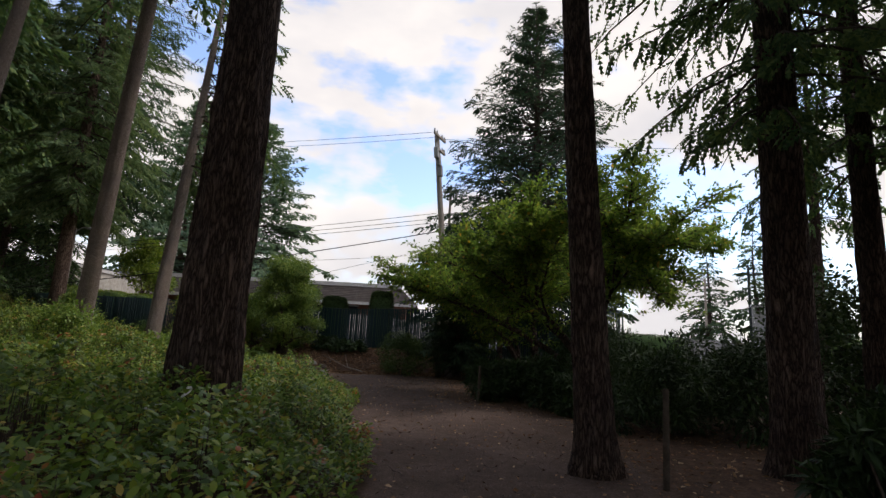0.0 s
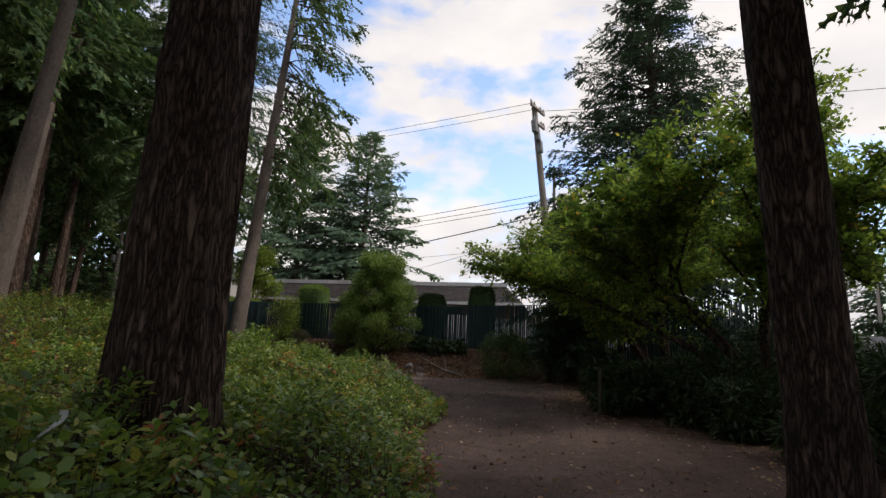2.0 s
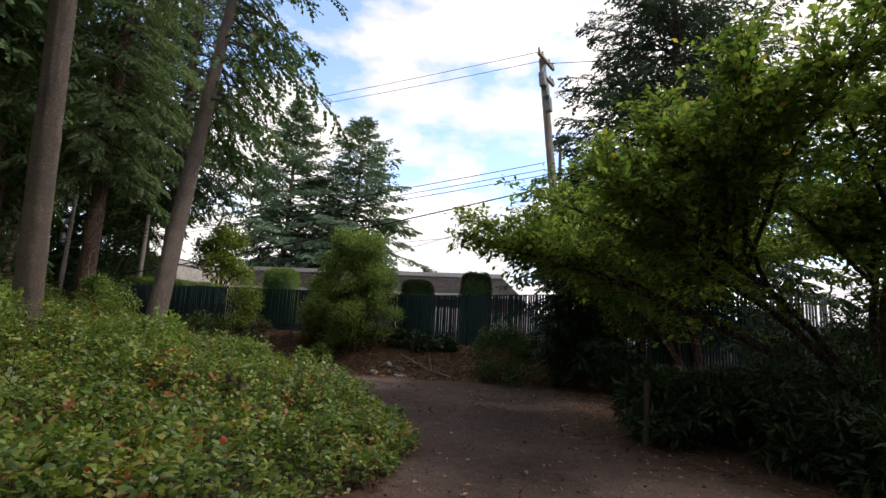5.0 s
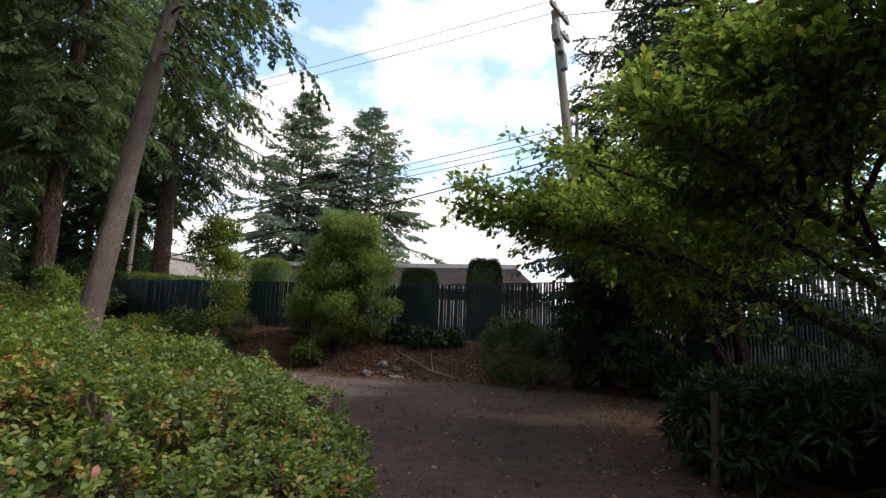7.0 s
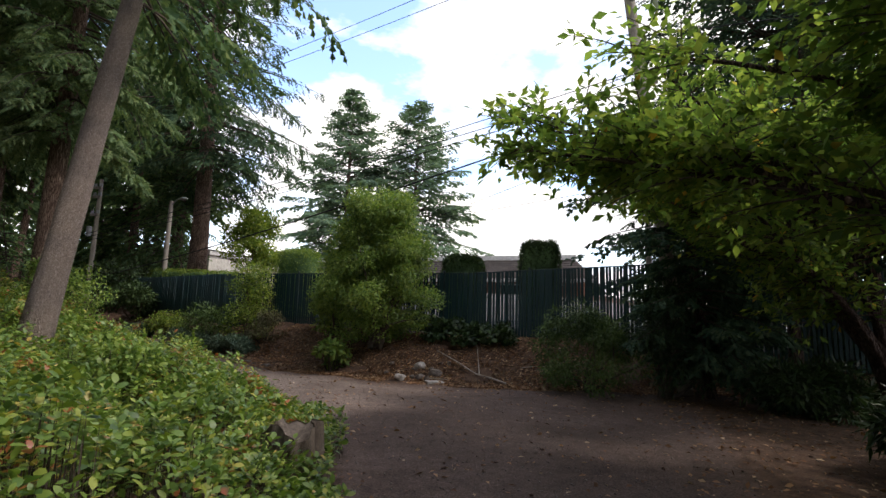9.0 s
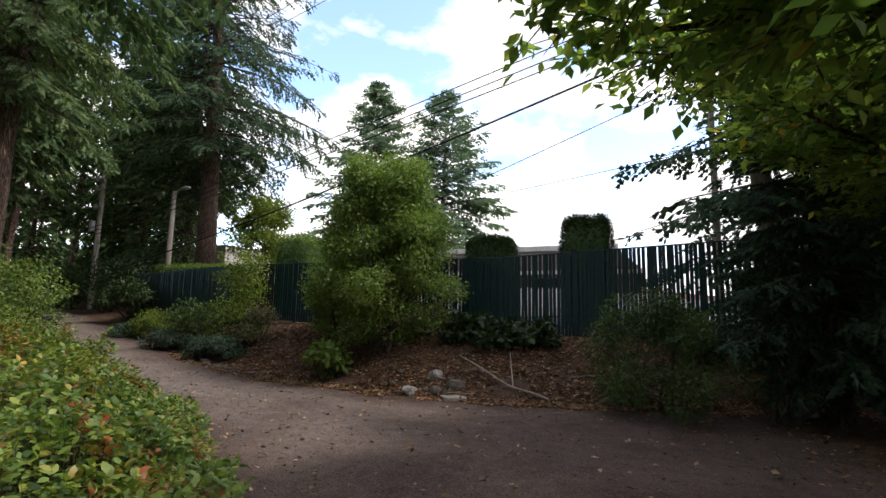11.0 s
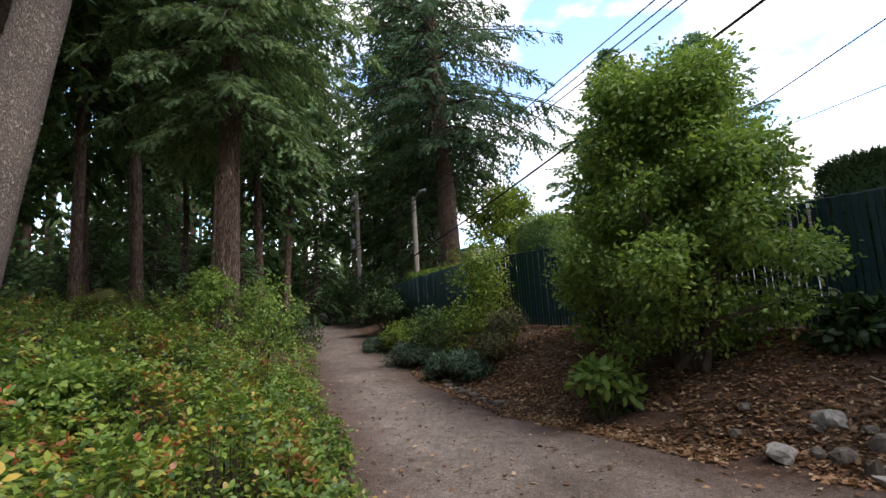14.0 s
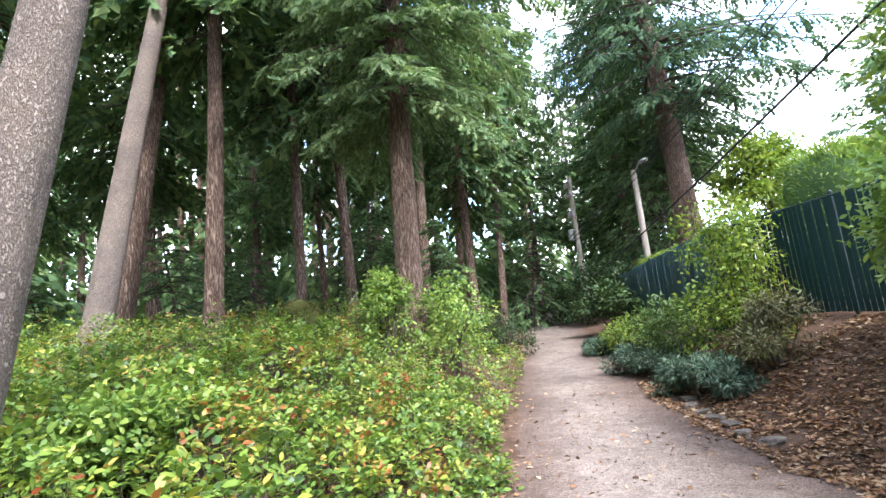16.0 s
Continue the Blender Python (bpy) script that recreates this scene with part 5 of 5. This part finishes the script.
def moss_mound(x, y, r, h):
    """A rotten stump wholly grown over with moss."""
    g = np.random.default_rng(8)
    ob = root("mossy_stump", x, y, gz(x, y), "rounded old stump covered with olive green moss", "tree stump")
    bm = bmesh.new()
    bmesh.ops.create_icosphere(bm, subdivisions=4, radius=1)
    for v in bm.verts:
        c = v.co.copy()
        k = 1 + 0.14 * noise.noise(c * 1.8) + 0.05 * noise.noise(c * 6)
        v.co = (c.x * r * k, c.y * r * k, max(-0.1, (math.copysign(abs(c.z) ** 0.7, c.z)) * h * k))
    part("moss_coat", bm, MOSS, ob, smooth=True)
    d = unit(np.abs(g.normal(0, 1, (5000, 3))) * g.choice([-1, 1], (5000, 3)) * np.array([1, 1, 0]) + np.abs(g.normal(0, 1, (5000, 3))) * np.array([0, 0, 1]))
    p = d * np.array([r, r, h]) * 1.0
    p[:, 2] = np.abs(d[:, 2]) ** 0.7 * h
    v, f = scatter(SLIM, SLIM_F, p, d + g.normal(0, 0.5, d.shape), g.normal(0, 1, d.shape), 0.05 * g.uniform(0.5, 1.3, 5000))
    tagged(mesh_object("moss", v, f, MOSS, ob), kind="stuff")


moss_mound(-15.5, 18.0, 0.5, 0.85)


def stone(x, y, sx, sy, sz, label, seed, tilt=0.0, mat=STONE, name="stone"):
    bm = bmesh.new()
    bmesh.ops.create_icosphere(bm, subdivisions=2, radius=1)
    for v in bm.verts:
        c = Vector(v.co)
        c = Vector([round(q * 2.2) / 2.2 * 0.45 + q * 0.55 for q in c])
        n = noise.noise(c * 1.3 + Vector((seed * 3.1, 0, 0))) * 0.35 + noise.noise(c * 3 + Vector((seed, 0, 0))) * 0.12
        c = Vector([math.copysign(abs(q) ** 0.7, q) for q in c]) * (1 + n)
        v.co = (c.x * sx, c.y * sy, c.z * sz)
    ob = part(name, bm, mat)
    ob.matrix_world = pose(x, y, gz(x, y) + sz * 0.5, tilt, tilt * 0.5, seed * 47)
    return tagged(ob, label, "stone", "stones at the foot of the bank")


stone(-4.75, 22.25, 0.24, 0.10, 0.05, "flat pale broken stone slab", 1, 6, PALE_STONE)
stone(-5.7, 22.4, 0.17, 0.12, 0.08, "pale stone in dry leaves", 2, 12, PALE_STONE)
stone(-5.45, 23.0, 0.16, 0.11, 0.09, "pale grey stone on the bank", 3, 10, PALE_STONE)
stone(-4.95, 22.75, 0.15, 0.10, 0.09, "brown-grey stone with leaves about it", 4, -10)
stone(-5.25, 22.5, 0.10, 0.08, 0.08, "brown-grey stone with leaves about it", 5, 18)
for k in range(10):
    g = random.Random(500 + k)
    x = -5.3 + g.uniform(-1.3, 1.0)
    stone(x, 22.6 + g.uniform(-0.25, 0.7), g.uniform(0.04, 0.10), g.uniform(0.04, 0.08), g.uniform(0.03, 0.06), "small grey stone in dry leaves", 10 + k, g.uniform(-20, 20))
for k in range(7):
    g = random.Random(600 + k)
    stone(-9.9 - k * 0.35, 22.75 + 0.12 * k + g.uniform(-0.1, 0.1), 0.13, 0.08, 0.04, "low grey edging stone beside the path", 40 + k, g.uniform(-8, 8))


def stick(points, r, label):
    p = np.array([(x, y, gz(x, y) + h + 0.025) for x, y, h in points], float)
    t = np.linspace(0, len(p) - 1, 24)
    pts = np.stack([np.interp(t, np.arange(len(p)), p[:, c]) for c in range(3)], 1)
    pts[:, 2] += 0.01 * np.sin(t * 5)
    ob = mesh_object("fallen_branch", *tube(pts, np.linspace(r, r * 0.4, 24), 6, 0.2), POLE_WOOD, None, True)
    return tagged(ob, label, "branch", "fallen branches on the bank")


stick([(-3.2, 22.6, 0.03), (-4.0, 22.9, 0.06), (-5.2, 23.6, 0.05)], 0.022, "long thin pale fallen branch lying on the bank")
stick([(-3.9, 22.9, 0.05), (-4.1, 23.5, 0.07), (-4.3, 24.1, 0.05)], 0.014, "thin curved pale stick on the bank")
stick([(-3.0, 23.4, 0.03), (-2.3, 23.7, 0.04)], 0.010, "thin pale stick on the leaf litter")
stick([(-5.0, 22.35, 0.05), (-4.5, 22.45, 0.04)], 0.012, "short broken stick by the stones")

# low stakes beside the path
for x, y, h, s in ((2.75, 6.3, 1.15, 1), (1.15, 14.1, 0.95, 2)):
    ob = mesh_object("stake", *tube([(x, y, gz(x, y) - 0.1), (x + 0.01, y, gz(x, y) + h * 0.5), (x + 0.02, y, gz(x, y) + h)], [0.042, 0.040, 0.038], 8, 0.1, s), TWIG, None, True)
    tagged(ob, "weathered dark wooden stake standing in the ground", "stake", "stakes")


def paper(x, y, z, tall, seed):
    t = np.linspace(0, 1, 9)
    g = np.random.default_rng(seed)
    mid = np.stack([x + 0.05 * np.sin(t * 5 + seed), y + 0.03 * np.cos(t * 4), z + tall * (1 - t)], 1)
    wide = 0.035 * (0.6 + 0.4 * np.sin(t * 6 + seed))[:, None] * np.array([[0.9, -0.3, 0.1]])
    a, b = mid - wide, mid + wide + np.array([0, 0.012, 0])
    v = np.concatenate([a, b, a + [0, 0.004, 0.002], b + [0, 0.004, 0.002]])
    i = np.arange(8)
    f = np.concatenate([np.stack([i, i + 1, i + 10, i + 9], 1), np.stack([i + 18, i + 27, i + 28, i + 19], 1)])
    return tagged(mesh_object("paper_scrap", v, f, PAPER, None, True), "crumpled strip of white paper hanging in the leaves", "litter", "paper scraps")


paper(-2.28, 4.75, gz(-2.28, 4.75) + 0.40, 0.22, 1)
paper(-2.42, 4.55, gz(-2.42, 4.55) + 0.42, 0.05, 2)


def litter():
    g = np.random.default_rng(11)
    # dry leaves on the bank, at the path's edges and under the trees
    n = 34000
    x, y = g.uniform(-14, 6, n), g.uniform(3, 26, n)
    left, toe, right = side_distance(x, y, LEFT_EDGE), -side_distance(x, y, TOE), -side_distance(x, y, RIGHT_EDGE)
    chance = np.where(toe > -0.3, 1.0, np.where(right > -0.8, 0.8, 0.22)) + 0.5 * np.exp(-np.abs(left) / 0.25)
    ok = (g.uniform(0, 1, n) < chance) & (left < 0.5) & (toe < 3.0)
    x, y = x[ok], y[ok]
    bx, by = g.uniform(-13.5, 1.5, 52000), 22 + 3.6 * g.uniform(0, 1, 52000) ** 1.35
    on = (-side_distance(bx, by, TOE) > -0.35 + 0.25 * vnoise(np.stack([bx * 2, by * 2, 0 * bx], 1), 4)) & (vnoise(np.stack([bx * 1.5, by * 1.5, 0 * bx], 1), 6) > -0.55)
    x, y = np.concatenate([x, bx[on]]), np.concatenate([y, by[on]])
    p = np.stack([x, y, ground_z(x, y) + g.uniform(0.004, 0.03, len(x))], 1)
    v, f = scatter(LEAF_2, LEAF_2F, p, np.concatenate([g.normal(0, 1, (len(x), 2)), g.normal(0, 0.2, (len(x), 1))], 1), np.array([0, 0, 1.0]) + g.normal(0, 0.35, p.shape), 0.07 * g.uniform(0.4, 1.4, len(x)))
    tagged(mesh_object("leaf_litter", v, f, DRY_LEAF), "brown dry leaves scattered on the bank and path edge", "leaf litter", kind="stuff")
    # small stones and crumbs on the path
    n = 14000
    x, y = g.uniform(-14, 3.5, n), g.uniform(2, 24, n)
    ok = (side_distance(x, y, LEFT_EDGE) < 0.1) & (side_distance(x, y, TOE) > -0.6)
    x, y = x[ok], y[ok]
    octa = [(1, 0, 0), (-1, 0, 0), (0, 1, 0), (0, -1, 0), (0, 0, 0.7), (0, 0, -0.5)]
    of = [(0, 2, 4), (2, 1, 4), (1, 3, 4), (3, 0, 4), (2, 0, 5), (1, 2, 5), (3, 1, 5), (0, 3, 5)]
    p = np.stack([x, y, ground_z(x, y) + 0.002], 1)
    v, f = scatter(octa, of, p, g.normal(0, 1, p.shape) * [1, 1, 0.2], np.array([0, 0, 1.0]) + g.normal(0, 0.4, p.shape), 0.011 * g.uniform(0.5, 1.7, len(x)))
    tagged(mesh_object("pebbles", v, f, STONE), "small grey pebbles scattered on the trodden path", "pebbles", kind="stuff")


litter()


def cone_mesh():
    bm = bmesh.new()
    bmesh.ops.create_icosphere(bm, subdivisions=2, radius=1)
    for v in bm.verts:
        c = v.co.copy()
        k = 1 + 0.16 * math.sin(c.x * 14) * math.cos(math.atan2(c.y, c.z) * 6)
        v.co = (c.x * 0.032, c.y * 0.017 * k * (1 - 0.25 * c.x), c.z * 0.017 * k * (1 - 0.25 * c.x))
    me = bpy.data.meshes.new("fir_cone")
    bm.to_mesh(me)
    bm.free()
    me.materials.append(BARK_RED)
    return me


cone = cone_mesh()
g = random.Random(77)
made = 0
while made < 160:
    x, y = g.uniform(-13, 3.2), g.uniform(3.5, 23.5)
    ax, ay = np.array([x]), np.array([y])
    if side_distance(ax, ay, LEFT_EDGE)[0] > -0.1 or side_distance(ax, ay, TOE)[0] < -0.4:
        continue
    ob = new("fir_cone", cone)
    s = g.uniform(0.55, 1.0)
    ob.matrix_world = Matrix.LocRotScale((x, y, gz(x, y) + 0.010), Euler((g.uniform(0, 6), g.uniform(-0.2, 0.2), g.uniform(0, 6.28))), (s, s, s))
    tagged(ob, "small dark brown fir cone lying on the path", "fir cone", "fir cones on the path")
    made += 1
